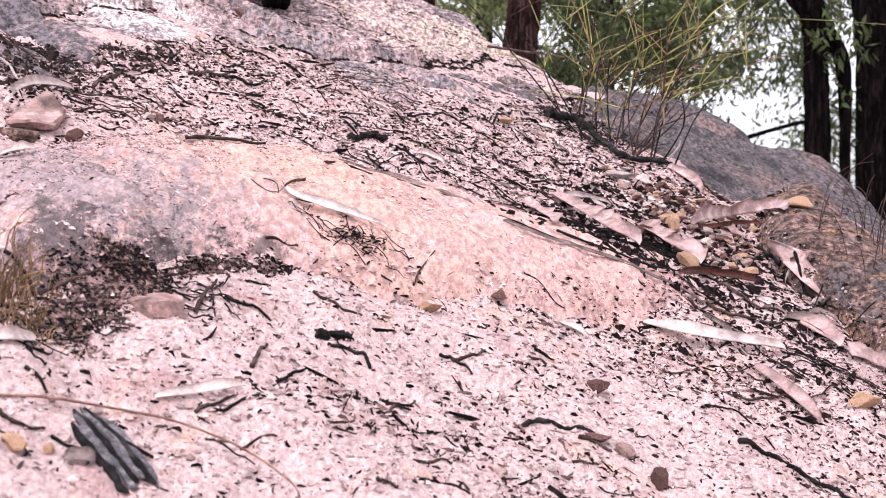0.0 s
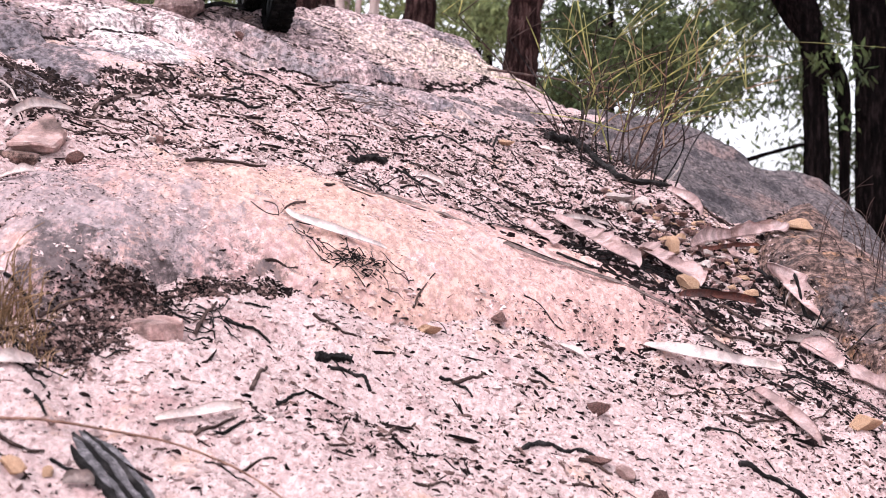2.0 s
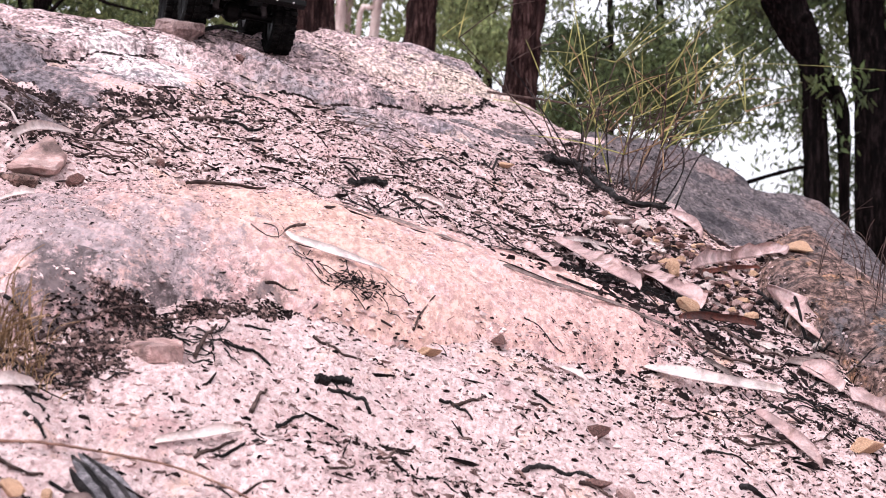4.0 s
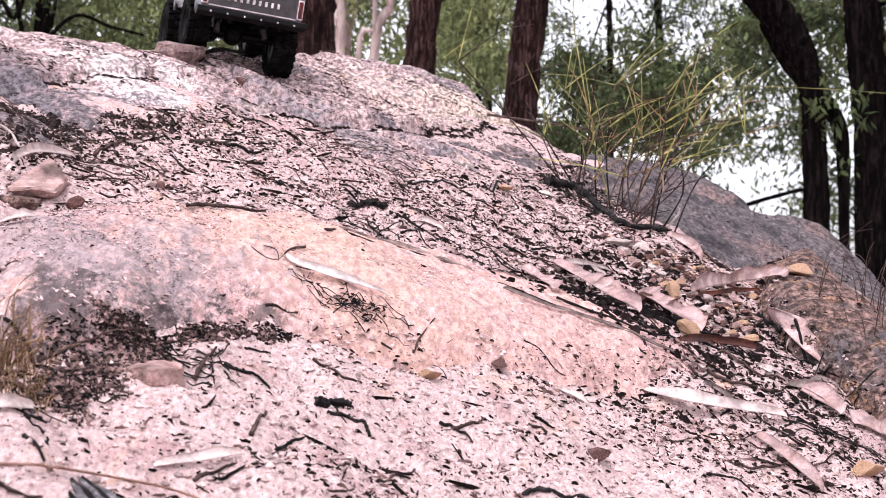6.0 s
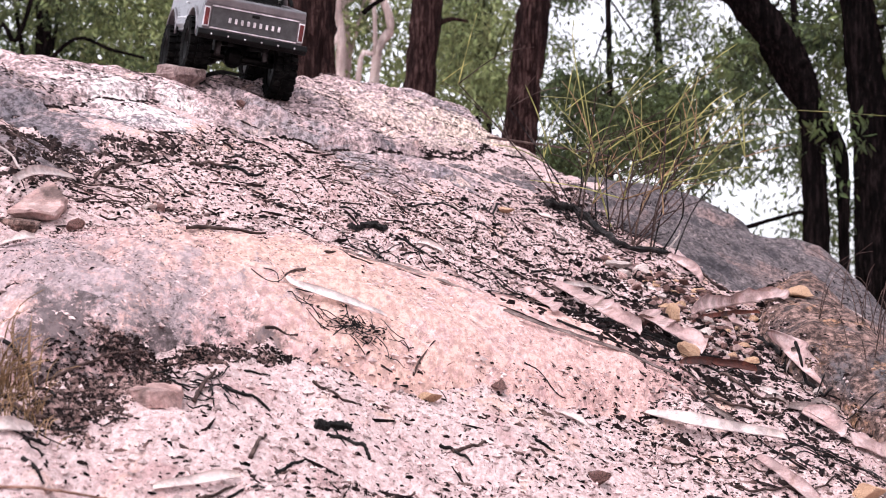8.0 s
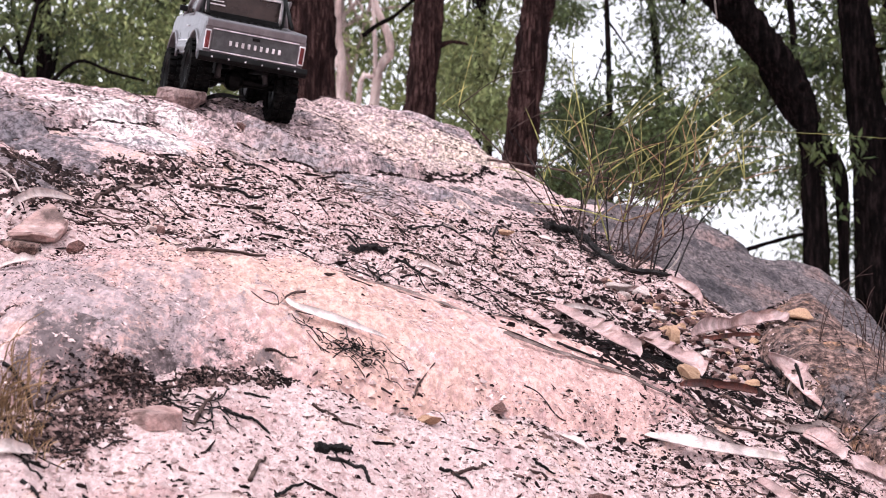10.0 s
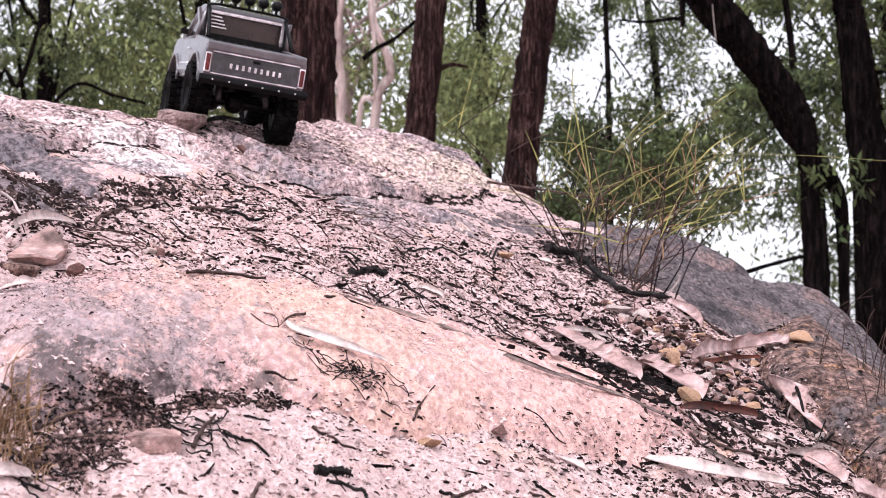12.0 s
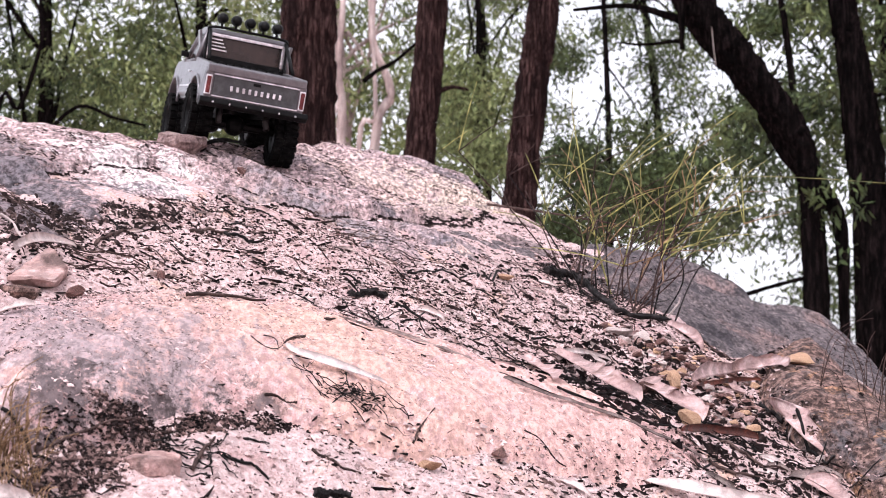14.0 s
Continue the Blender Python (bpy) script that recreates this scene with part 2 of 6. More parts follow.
BARK_DARK = surface("dark_bark", [(0.002, 0.0018, 0.002), (0.005, 0.004, 0.004), (0.020, 0.014, 0.014)], 22, 0.95, 1.0, 3, stretch=(3, 3, 0.35), spec=0.0)
BARK_RED = surface("red_brown_bark", [(0.004, 0.0025, 0.0025), (0.028, 0.015, 0.014), (0.13, 0.074, 0.066)], 16, 0.95, 1.0, 3, stretch=(5, 5, 0.45), stain=(0.012, 0.007, 0.007), stain_size=4, spec=0.02)
BARK_PALE = surface("pale_smooth_bark", [(0.18, 0.13, 0.12), (0.34, 0.26, 0.24), (0.48, 0.40, 0.37)], 5, 0.8, 0.3, 4, stretch=(1, 1, 0.3))
LEAFGREEN = surface("gum_foliage", [(0.012, 0.020, 0.008), (0.045, 0.062, 0.022), (0.12, 0.14, 0.052)], 1.6, 0.75, 0.0, vary=0.7, island=True, spec=0.2)
LEAFLIGHT = surface("light_foliage", [(0.035, 0.05, 0.018), (0.11, 0.135, 0.05), (0.21, 0.225, 0.10)], 1.4, 0.75, 0.0, vary=0.5, island=True, spec=0.2)


# ---- builders ----
def solid(name, verts, faces, material, parent=None, label="", smooth=True):
    """One mesh object, under a thing where a parent is given."""
    me = bpy.data.meshes.new(name)
    me.from_pydata([tuple(v) for v in verts], [], [tuple(f) for f in faces])
    me.materials.append(material)
    if smooth:
        me.polygons.foreach_set("use_smooth", [True] * len(me.polygons))
    ob = new(name, me)
    if parent:
        ob.parent = parent
    if label:
        tagged(ob, label)
    return ob


def part(name, bm, material, parent, label="", smooth=False):
    me = bpy.data.meshes.new(name)
    bmesh.ops.recalc_face_normals(bm, faces=bm.faces)
    bm.to_mesh(me)
    bm.free()
    me.materials.append(material)
    if smooth:
        me.polygons.foreach_set("use_smooth", [True] * len(me.polygons))
    ob = new(name, me)
    if parent:
        ob.parent = parent
    if label:
        tagged(ob, label)
    return ob


def sheet(name, xs, ys, height, material, keep=None, skirt=0.0, smooth=True):
    """A sheet over a grid of the plan; with a skirt it is a body with sides that go into the ground."""
    gx, gy = np.meshgrid(xs, ys)
    gz = height(gx, gy)
    nx, ny = len(xs), len(ys)
    v = np.stack([gx.ravel(), gy.ravel(), gz.ravel()], 1)
    ids = np.arange(nx * ny).reshape(ny, nx)
    f = np.stack([ids[:-1, :-1].ravel(), ids[:-1, 1:].ravel(), ids[1:, 1:].ravel(), ids[1:, :-1].ravel()], 1)
    if keep is not None:
        ok = keep(gx, gy).ravel()
        f = f[ok[f].all(1)]
        used = np.unique(f)
        remap = np.full(nx * ny, -1)
        remap[used] = np.arange(len(used))
        v, f = v[used], remap[f]
    faces = f.tolist()
    verts = v.tolist()
    if skirt:
        count = {}
        for q in faces:
            for a, b in zip(q, q[1:] + q[:1]):
                count[(a, b)] = 1
        rim = [e for e in count if (e[1], e[0]) not in count]
        down = {}
        for a, b in rim:
            for p in (a, b):
                if p not in down:
                    down[p] = len(verts)
                    verts.append((verts[p][0], verts[p][1], verts[p][2] - skirt))
            faces.append([b, a, down[a], down[b]])
    return solid(name, verts, faces, material, smooth=smooth)


def tube(points, radii, sides=6, wobble=0.0, rng=None, flat=1.0):
    """A bent, tapered round bar with closed ends."""
    pts = [Vector(p) for p in points]
    verts, faces = [], []
    up = Vector((0.3, 0.2, 1)).normalized()
    for i, p in enumerate(pts):
        way = (pts[min(i + 1, len(pts) - 1)] - pts[max(i - 1, 0)]).normalized()
        a = way.cross(up)
        if a.length < 0.1:
            a = way.cross(Vector((1, 0, 0)))
        a.normalize()
        b = way.cross(a)
        for k in range(sides):
            ang = 2 * math.pi * k / sides
            r = radii[i] * (1 + (rng.uniform(-wobble, wobble) if rng else 0))
            verts.append(p + a * (math.cos(ang) * r) + b * (math.sin(ang) * r * flat))
    for i in range(len(pts) - 1):
        for k in range(sides):
            faces.append((i * sides + k, i * sides + (k + 1) % sides, (i + 1) * sides + (k + 1) % sides, (i + 1) * sides + k))
    faces.append(tuple(range(sides))[::-1])
    faces.append(tuple(range((len(pts) - 1) * sides, len(pts) * sides)))
    return verts, faces


def joined(pieces):
    verts, faces = [], []
    for v, f in pieces:
        k = len(verts)
        verts.extend(v)
        faces.extend([tuple(i + k for i in q) for q in f])
    return verts, faces


def smooth_line(points, steps=4):
    """A finer line through the points."""
    p = [Vector(q) for q in points]
    out = []
    for i in range(len(p) - 1):
        a, b, c, d = p[max(i - 1, 0)], p[i], p[i + 1], p[min(i + 2, len(p) - 1)]
        for k in range(steps):
            t = k / steps
            out.append(0.5 * ((2 * b) + (c - a) * t + (2 * a - 5 * b + 4 * c - d) * t * t + (3 * b - a - 3 * c + d) * t ** 3))
    out.append(p[-1])
    return out


# ---- ground and rocks ----
def spaced(edges):
    """Grid lines: stretches of (start, end, step)."""
    out = []
    for a, b, s in edges:
        out.extend(np.arange(a, b - 1e-6, s).tolist())
    return np.array(out + [edges[-1][1]])


gx = spaced([(-900, -100, 100), (-100, -20, 10), (-20, -4, 1.6), (-4, -0.7, 0.15), (-0.7, -0.42, 0.02), (-0.42, 0.50, 0.0032), (0.50, 0.8, 0.02), (0.8, 4, 0.16), (4, 20, 1.6), (20, 100, 10), (100, 900, 100)])
gy = spaced([(-900, -100, 100), (-100, -20, 10), (-20, -2, 1.5), (-2, 0.1, 0.15), (0.1, 0.46, 0.03), (0.46, 1.5, 0.0032), (1.5, 2.4, 0.012), (2.4, 6, 0.15), (6, 20, 1.0), (20, 100, 8), (100, 900, 80)])
ground = tagged(sheet("ground", gx, gy, soil_top, SOIL), "pale pinkish sandy soil sloping up among the rocks", "ground", kind="structure")


def rock(kind, name, label, material, step):
    poly = ROCKS[kind][0]
    px, py = [p[0] for p in poly], [p[1] for p in poly]
    xs, ys = np.arange(min(px) - 0.03, max(px) + 0.03, step), np.arange(min(py) - 0.03, max(py) + 0.03, step)

    def height(x, y):
        return np.maximum(rock_top(kind, x, y), land(x, y) - 0.06) + (0.0026 * fbm(x * 90, y * 90, 19, 3) + 0.005 * fbm(x * 34, y * 34, 29, 2)) * np.exp(-np.maximum(y - 2, 0))
    ob = sheet(name, xs, ys, height, material, keep=lambda x, y: inside(poly, x, y) > -0.02, skirt=0.05)
    return tagged(ob, label, "rock")


rock("slab", "rock_slab", "smooth low pink and orange sandstone slab bedded in sandy soil", SANDSTONE, 0.003)
outcrop = rock("upper", "rock_outcrop", "weathered pinkish grey sandstone outcrop forming the hill's brow", OLDROCK, 0.0036)
rock("grey", "rock_outcrop", "dark grey lichened rock hump beside the scrub", GREYROCK, 0.004)
rock("boulder", "boulder", "rounded brown speckled boulder at the gully's edge", BROWNROCK, 0.003)


def plate(parent, spot, size, yaw, seed):
    """A thin broken plate of the layered sandstone, part of its outcrop."""
    rs = random.Random(seed)
    sides = 22
    ring = [1 + 0.22 * rs.uniform(-1, 1) for _ in range(sides)]
    verts, faces = [], []
    for level, grow in ((-1.2, 1.06), (0.0, 1.03), (0.45, 0.97), (0.62, 0.80), (0.66, 0.4)):
        for k in range(sides):
            a = 2 * math.pi * k / sides
            u, v = size[0] * 0.5 * ring[k] * grow * math.cos(a), size[1] * 0.5 * ring[k] * grow * math.sin(a)
            x, y = spot[0] + u * math.cos(yaw) - v * math.sin(yaw), spot[1] + u * math.sin(yaw) + v * math.cos(yaw)
            verts.append((x, y, float(rock_top("upper", x, y)) + size[2] * level + 0.0015 * rs.uniform(-1, 1)))
    for r in range(4):
        for k in range(sides):
            faces.append((r * sides + k, r * sides + (k + 1) % sides, (r + 1) * sides + (k + 1) % sides, (r + 1) * sides + k))
    faces.append(tuple(range(4 * sides, 5 * sides)))
    return solid("ledge", verts, faces, OLDROCK, parent, smooth=False)


plate(outcrop, (0.0147, 1.4090), (0.13, 0.07, 0.010), -0.15, 5)
plate(outcrop, (-0.0585, 1.7330), (0.14, 0.09, 0.006), -0.1, 7)
plate(outcrop, (-0.2024, 1.3110), (0.10, 0.06, 0.006), -0.3, 8)
plate(outcrop, (-0.2908, 1.0890), (0.12, 0.08, 0.008), -0.2, 9)


# ---- trees ----
def leaf_cloud(centres, count, spread, size, rng, hang=0.5):
    """Many narrow folded leaves round the centres."""
    rs = np.random.RandomState(rng.randrange(1 << 30))
    c = np.array([tuple(q) for q in centres])[rs.randint(0, len(centres), count)]
    p = c + rs.normal(0, 1, (count, 3)) * spread * np.array((1, 1, 0.7))
    way = np.stack([rs.uniform(-1, 1, count), rs.uniform(-1, 1, count), rs.uniform(-1, 0.5, count) - hang], 1)
    way /= np.linalg.norm(way, axis=1)[:, None]
    side = np.cross(way, rs.uniform(-1, 1, (count, 3)))
    side /= np.linalg.norm(side, axis=1)[:, None] + 1e-9
    s = size * rs.uniform(0.6, 1.3, count)[:, None]
    bend = np.cross(way, side) * s * 0.06
    v = np.stack([p, p + way * s * 0.45 + side * s * 0.15 + bend, p + way * s, p + way * s * 0.5 - side * s * 0.15 + bend], 1).reshape(-1, 3)
    k = np.arange(count)[:, None] * 4
    f = np.concatenate([k + np.array([0, 1, 2]), k + np.array([0, 2, 3])])
    return v.tolist(), f.tolist()


def furrowed(points, radii, seed):
    """A trunk with upright ridges and furrows of bark."""
    fine = smooth_line(points, 7)
    rr = np.interp(np.linspace(0, 1, len(fine)), np.linspace(0, 1, len(radii)), radii)
    sides = 44
    verts, faces = tube(fine, rr, sides)
    for i, p in enumerate(fine):
        ang = np.arange(sides) / sides
        ridge = fbm(np.abs(ang - 0.5) * 26 + 0.8 * grain(ang * 9, np.full(sides, i * 0.23), seed), np.full(sides, i * 0.16), seed + 5, 3)
        ragged = 1 + 0.22 * ridge + 0.05 * float(grain(i * 0.13, 3.0, seed))
        for k in range(sides):
            v = verts[i * sides + k]
            verts[i * sides + k] = p + (v - p) * float(ragged[k])
    return verts, faces


def tree(name, label, trunk, radii, bark, limbs=(), crown=(), leaves=0, spread=0.5, size=0.1, foliage=None, seed=1, sides=14, category="tree", ribbons=0):
    """A tree > trunk, each limb, hanging bark ribbons, crown."""
    rng = random.Random(seed)
    root = new(name)
    base = Vector(trunk[0])
    root.location = base
    line = smooth_line(trunk, 8)
    rr = np.interp(np.linspace(0, 1, len(line)), np.linspace(0, 1, len(radii)), radii)
    verts, faces = furrowed([p - base for p in line], rr, seed)
    solid("trunk", verts, faces, bark, root)
    for i in range(ribbons):
        # loose bark that hangs from the trunk's near side
        j = rng.randrange(len(line) // 4, len(line) - 2)
        p = line[j] - base + Vector((rng.uniform(-0.9, 0.9) * rr[j], -rr[j] * rng.uniform(0.7, 1.0), 0))
        drop = rng.uniform(0.08, 0.28)
        strip = smooth_line([p, p + Vector((rng.uniform(-0.02, 0.02), -0.015, -drop * 0.5)), p + Vector((rng.uniform(-0.05, 0.05), -0.02, -drop))], 4)
        verts, faces = tube(strip, np.linspace(rng.uniform(0.004, 0.010), 0.002, len(strip)), 5, 0.3, rng, 0.35)
        solid("bark_ribbon", verts, faces, BARK_PALE if rng.random() < 0.08 else bark, root)
    for pts, r in limbs:
        pl = smooth_line(pts, 5)
        verts, faces = tube([p - base for p in pl], np.linspace(r, r * 0.3, len(pl)), 7, 0.1, rng)
        solid("limb", verts, faces, bark, root)
    if leaves:
        verts, faces = leaf_cloud([Vector(c) - base for c in crown], leaves, spread, size, rng)
        solid("crown", verts, faces, foliage, root, smooth=False)
    return tagged(root, label, category)


def crown_points(x0, x1, z0, z1, y0, y1, count, seed):
    rng = random.Random(seed)
    return [(rng.uniform(x0, x1), rng.uniform(y0, y1), rng.uniform(z0, z1)) for _ in range(count)]


tree("gum_tree", "thick straight dark red-brown gum trunk behind the outcrop", [(-0.589, 6.000, -0.033), (-0.589, 6.000, 0.594), (-0.589, 6.000, 1.366), (-0.586, 6.000, 2.042), (-0.584, 6.000, 3.007)], [0.15, 0.128, 0.122, 0.118, 0.11], BARK_RED, seed=2, ribbons=6)
tree("gum_tree", "red-brown stringy gum trunk leaning slightly", [(-0.180, 8.000, -0.144), (-0.158, 8.000, 0.757), (-0.135, 8.000, 1.657), (-0.061, 8.000, 2.526), (0.019, 8.000, 3.909)], [0.11, 0.095, 0.088, 0.083, 0.07], BARK_RED, limbs=[([(-0.045, 8.000, 2.043), (0.051, 8.000, 2.076), (0.148, 8.000, 2.060)], 0.02)], seed=3)
tree("gum_tree", "rough red-brown gum trunk beside the green scrub", [(0.341, 7.000, -0.088), (0.360, 7.000, 0.700), (0.383, 7.000, 1.263), (0.453, 7.000, 1.854), (0.518, 7.000, 2.332), (0.636, 7.000, 3.458)], [0.11, 0.095, 0.085, 0.08, 0.077, 0.06], BARK_RED, seed=4, ribbons=6)
tree("gum_tree", "tall dark charred gum trunk standing upright", [(1.877, 6.000, -0.033), (1.862, 6.000, 0.715), (1.824, 6.000, 1.318), (1.776, 6.000, 1.801), (1.747, 6.000, 2.018), (1.679, 6.000, 3.007)], [0.10, 0.088, 0.078, 0.062, 0.058, 0.04], BARK_DARK, seed=5, ribbons=9)
tree("leaning_tree", "black charred gum tree leaning over with ragged bark", [(1.473, 5.500, -0.005), (1.464, 5.500, 0.680), (1.455, 5.500, 1.056), (1.418, 5.500, 1.277), (1.296, 5.500, 1.477), (1.141, 5.500, 1.676), (0.997, 5.500, 1.875), (0.876, 5.500, 2.162), (0.743, 5.500, 2.649)], [0.062, 0.05, 0.042, 0.056, 0.070, 0.075, 0.073, 0.07, 0.05], BARK_DARK,
     limbs=[([(0.973, 5.600, 1.701), (0.959, 5.600, 1.734), (0.824, 5.600, 1.719), (0.712, 5.600, 1.728)], 0.012), ([(1.027, 5.600, 1.802), (0.914, 5.600, 1.840), (0.757, 5.600, 1.881), (0.531, 5.600, 1.863)], 0.022), ([(0.936, 5.400, 1.868), (0.938, 5.400, 1.737), (0.934, 5.400, 1.651)], 0.02), ([(1.300, 5.560, 1.440), (1.400, 5.560, 1.250), (1.500, 5.560, 1.130), (1.570, 5.560, 1.020), (1.590, 5.560, 0.850), (1.590, 5.560, 0.600), (1.600, 5.560, 0.000)], 0.05)],
     crown=crown_points(1.44, 1.62, 0.85, 1.20, 5.35, 5.60, 9, 91), leaves=220, spread=0.035, size=0.055, foliage=LEAFGREEN, seed=6, ribbons=18)


def backing_tree(label, box, trunk, thick, bark, leaves, spread, size, foliage, clumps, seed):
    crown = crown_points(*box, clumps, seed)
    rng = random.Random(seed)
    limbs = []
    for c in rng.sample(crown, min(6, len(crown))):
        t = rng.uniform(0.45, 0.9)
        foot = Vector(trunk[0]).lerp(Vector(trunk[-1]), t)
        limbs.append(([foot, foot.lerp(Vector(c), 0.5) + Vector((0, 0, 0.12)), c], thick * 0.35))
    return tree("forest_tree", label, trunk, [thick, thick * 0.85, thick * 0.6], bark, limbs, crown, leaves, spread, size, foliage, seed, 9)


# the bush behind the brow
backing_tree("dark olive-green gum in the forest behind", (-5.26, -2.95, 2.34, 5.04, 12.8, 15.2), [(-4.076, 14.000, -0.702), (-4.019, 14.000, 2.676), (-4.076, 14.000, 4.927)], 0.09, BARK_DARK, 13300, 0.18, 0.085, LEAFGREEN, 63, 31)
backing_tree("dense olive-green gum behind the brow", (-3.52, -1.59, 2.48, 5.38, 13.8, 16.2), [(-2.738, 15.000, -0.774), (-2.678, 15.000, 2.845), (-2.618, 15.000, 5.258)], 0.08, BARK_DARK, 12000, 0.17, 0.085, LEAFLIGHT, 55, 32)
backing_tree("pale-trunked slender gum in the forest behind", (-1.77, -0.17, 3.06, 6.39, 16.8, 19.2), [(-1.317, 18.000, -0.988), (-1.288, 18.000, 3.716), (-1.361, 18.000, 4.657), (-1.513, 18.000, 6.394)], 0.11, BARK_PALE, 6000, 0.22, 0.10, LEAFLIGHT, 30, 33)
backing_tree("young light green gum behind the brow", (-0.07, 0.66, 2.19, 3.24, 11.8, 14.2), [(0.293, 13.000, -0.630), (0.319, 13.000, 2.506), (0.345, 13.000, 4.858)], 0.03, BARK_DARK, 6460, 0.13, 0.07, LEAFLIGHT, 27, 34)
backing_tree("grey-green gum with open crown in the forest", (-0.10, 1.54, 3.59, 6.06, 15.8, 18.2), [(0.656, 17.000, -0.917), (0.520, 17.000, 3.526), (0.451, 17.000, 5.919)], 0.06, BARK_DARK, 9200, 0.19, 0.085, LEAFLIGHT, 30, 35)
backing_tree("dense green shrubby gum behind the scrub", (0.85, 2.10, 1.23, 2.50, 10.8, 13.2), [(1.428, 12.000, -0.559), (1.438, 12.000, 2.336), (1.380, 12.000, 4.507)], 0.03, BARK_DARK, 16000, 0.13, 0.075, LEAFGREEN, 44, 36)
backing_tree("open-crowned gum against the white sky", (1.18, 3.29, 2.60, 4.84, 13.8, 16.2), [(2.388, 15.000, -0.774), (2.328, 15.000, 3.207), (2.087, 15.000, 5.258)], 0.05, BARK_DARK, 10500, 0.14, 0.07, LEAFGREEN, 36, 37)
backing_tree("drooping gum branches against the white sky", (1.79, 2.48, 1.47, 2.48, 8.8, 11.2), [(2.638, 10.000, -0.416), (2.557, 10.000, 2.198), (2.396, 10.000, 3.686)], 0.03, BARK_DARK, 3000, 0.08, 0.075, LEAFGREEN, 31, 38)
backing_tree("dark green gum crown beside the charred trunks", (2.64, 3.79, 2.25, 4.02, 9.8, 12.2), [(3.609, 11.000, -0.487), (3.565, 11.000, 2.388), (3.432, 11.000, 4.024)], 0.05, BARK_DARK, 9880, 0.13, 0.085, LEAFGREEN, 48, 39)
backing_tree("low green gum foliage beside the charred trunks", (2.97, 4.13, 1.08, 2.43, 10.8, 13.2), [(3.551, 12.000, -0.559), (3.551, 12.000, 1.854), (3.600, 12.000, 4.507)], 0.03, BARK_DARK, 2850, 0.11, 0.08, LEAFGREEN, 21, 40)
for label, line, thick in (("dark crooked bare branch against the forest", [(-3.394, 10.000, -0.737), (-3.233, 10.000, 2.238), (-3.072, 10.000, 2.359), (-2.971, 10.000, 2.640), (-2.911, 10.000, 3.002), (-3.072, 10.000, 3.324)], 0.022), ("dark bare forked sapling against the forest", [(-3.072, 10.000, -0.737), (-3.032, 10.000, 1.836), (-2.871, 10.000, 2.158), (-2.630, 10.000, 2.379), (-2.388, 10.000, 2.298), (-2.147, 10.000, 2.238)], 0.02),
                           ("thin bare branch between the trunks", [(-0.463, 8.000, 2.108), (-0.383, 8.000, 2.172), (-0.270, 8.000, 2.236), (-0.071, 8.000, 2.413)], 0.016), ("pale slim forked trunk in the forest", [(-0.766, 16.000, -1.102), (-0.798, 16.000, 3.015), (-0.605, 16.000, 3.787), (-0.830, 16.000, 4.495), (-0.733, 16.000, 5.588)], 0.07),
                           ("pale slim straight trunk in the forest", [(-0.860, 11.000, -0.500), (-0.805, 11.000, 2.307), (-0.829, 11.000, 2.900), (-0.780, 11.000, 3.700)], 0.045), ("pale leaning thin trunk in the forest", [(-0.600, 11.500, -0.550), (-0.700, 11.500, 2.300), (-0.560, 11.500, 2.650), (-0.640, 11.500, 3.900)], 0.030), ("pale crooked far limb in the forest", [(-1.050, 12.000, -0.600), (-1.000, 12.000, 2.300), (-0.900, 12.000, 2.900), (-1.050, 12.000, 3.300), (-1.000, 12.000, 4.000)], 0.025),
                           ("thin bare branch against white sky", [(1.163, 5.500, 0.685), (1.274, 5.500, 0.720), (1.418, 5.500, 0.758), (1.468, 5.500, 0.764)], 0.010)):
    p = smooth_line(line, 5)
    v, f = tube(p, np.linspace(thick, thick * 0.5, len(p)), 7, 0.15, random.Random(9))
    tagged(solid("bare_branch", v, f, BARK_PALE if "pale" in label else BARK_DARK), label, "branch")
rngf = random.Random(77)
far_mesh = leaf_cloud(crown_points(-8.0, -4.2, 0.2, 7.5, 25, 30, 150, 78), 18000, 0.6, 0.24, rngf)
tagged(solid("far_woods", *far_mesh, LEAFLIGHT, smooth=False), "distant grey-green woods behind the trees", "woods", kind="stuff")
far_mesh = leaf_cloud(crown_points(-4.2, 0.8, 0.2, 7.5, 25, 30, 150, 81), 17000, 0.5, 0.22, rngf)
tagged(solid("far_woods", *far_mesh, LEAFLIGHT, smooth=False), "distant light green woods with gaps of sky", "woods", kind="stuff")
far_mesh = leaf_cloud(crown_points(0.8, 9.5, 0.0, 6.5, 26, 31, 110, 79), 9000, 0.5, 0.18, rngf)
tagged(solid("far_woods", *far_mesh, LEAFGREEN, smooth=False), "distant thin woods against white sky", "woods", kind="stuff")


# ---- the toy pickup ----
PAINT = surface("silver_paint", [(0.095, 0.087, 0.093), (0.118, 0.108, 0.114), (0.14, 0.129, 0.136)], 60, 0.34, 0.0, 4, metal=0.55, mottle=(0.9, 1.08), coat=0.2, stain=(0.12, 0.13, 0.125), stain_size=40, stain_at=0.66)
BLACK = surface("black_plastic", [(0.0015, 0.0015, 0.0015), (0.003, 0.003, 0.003), (0.006, 0.006, 0.006)], 80, 0.5, 0.2, 4, spec=0.12)
RUBBER = surface("dusty_rubber", [(0.0015, 0.0015, 0.0015), (0.004, 0.004, 0.004), (0.014, 0.013, 0.012)], 120, 0.85, 0.4, 4, spec=0.05)
SMOKED = surface("smoked_window", [(0.010, 0.006, 0.005), (0.016, 0.010, 0.008), (0.026, 0.015, 0.012)], 20, 0.2, 0.0)
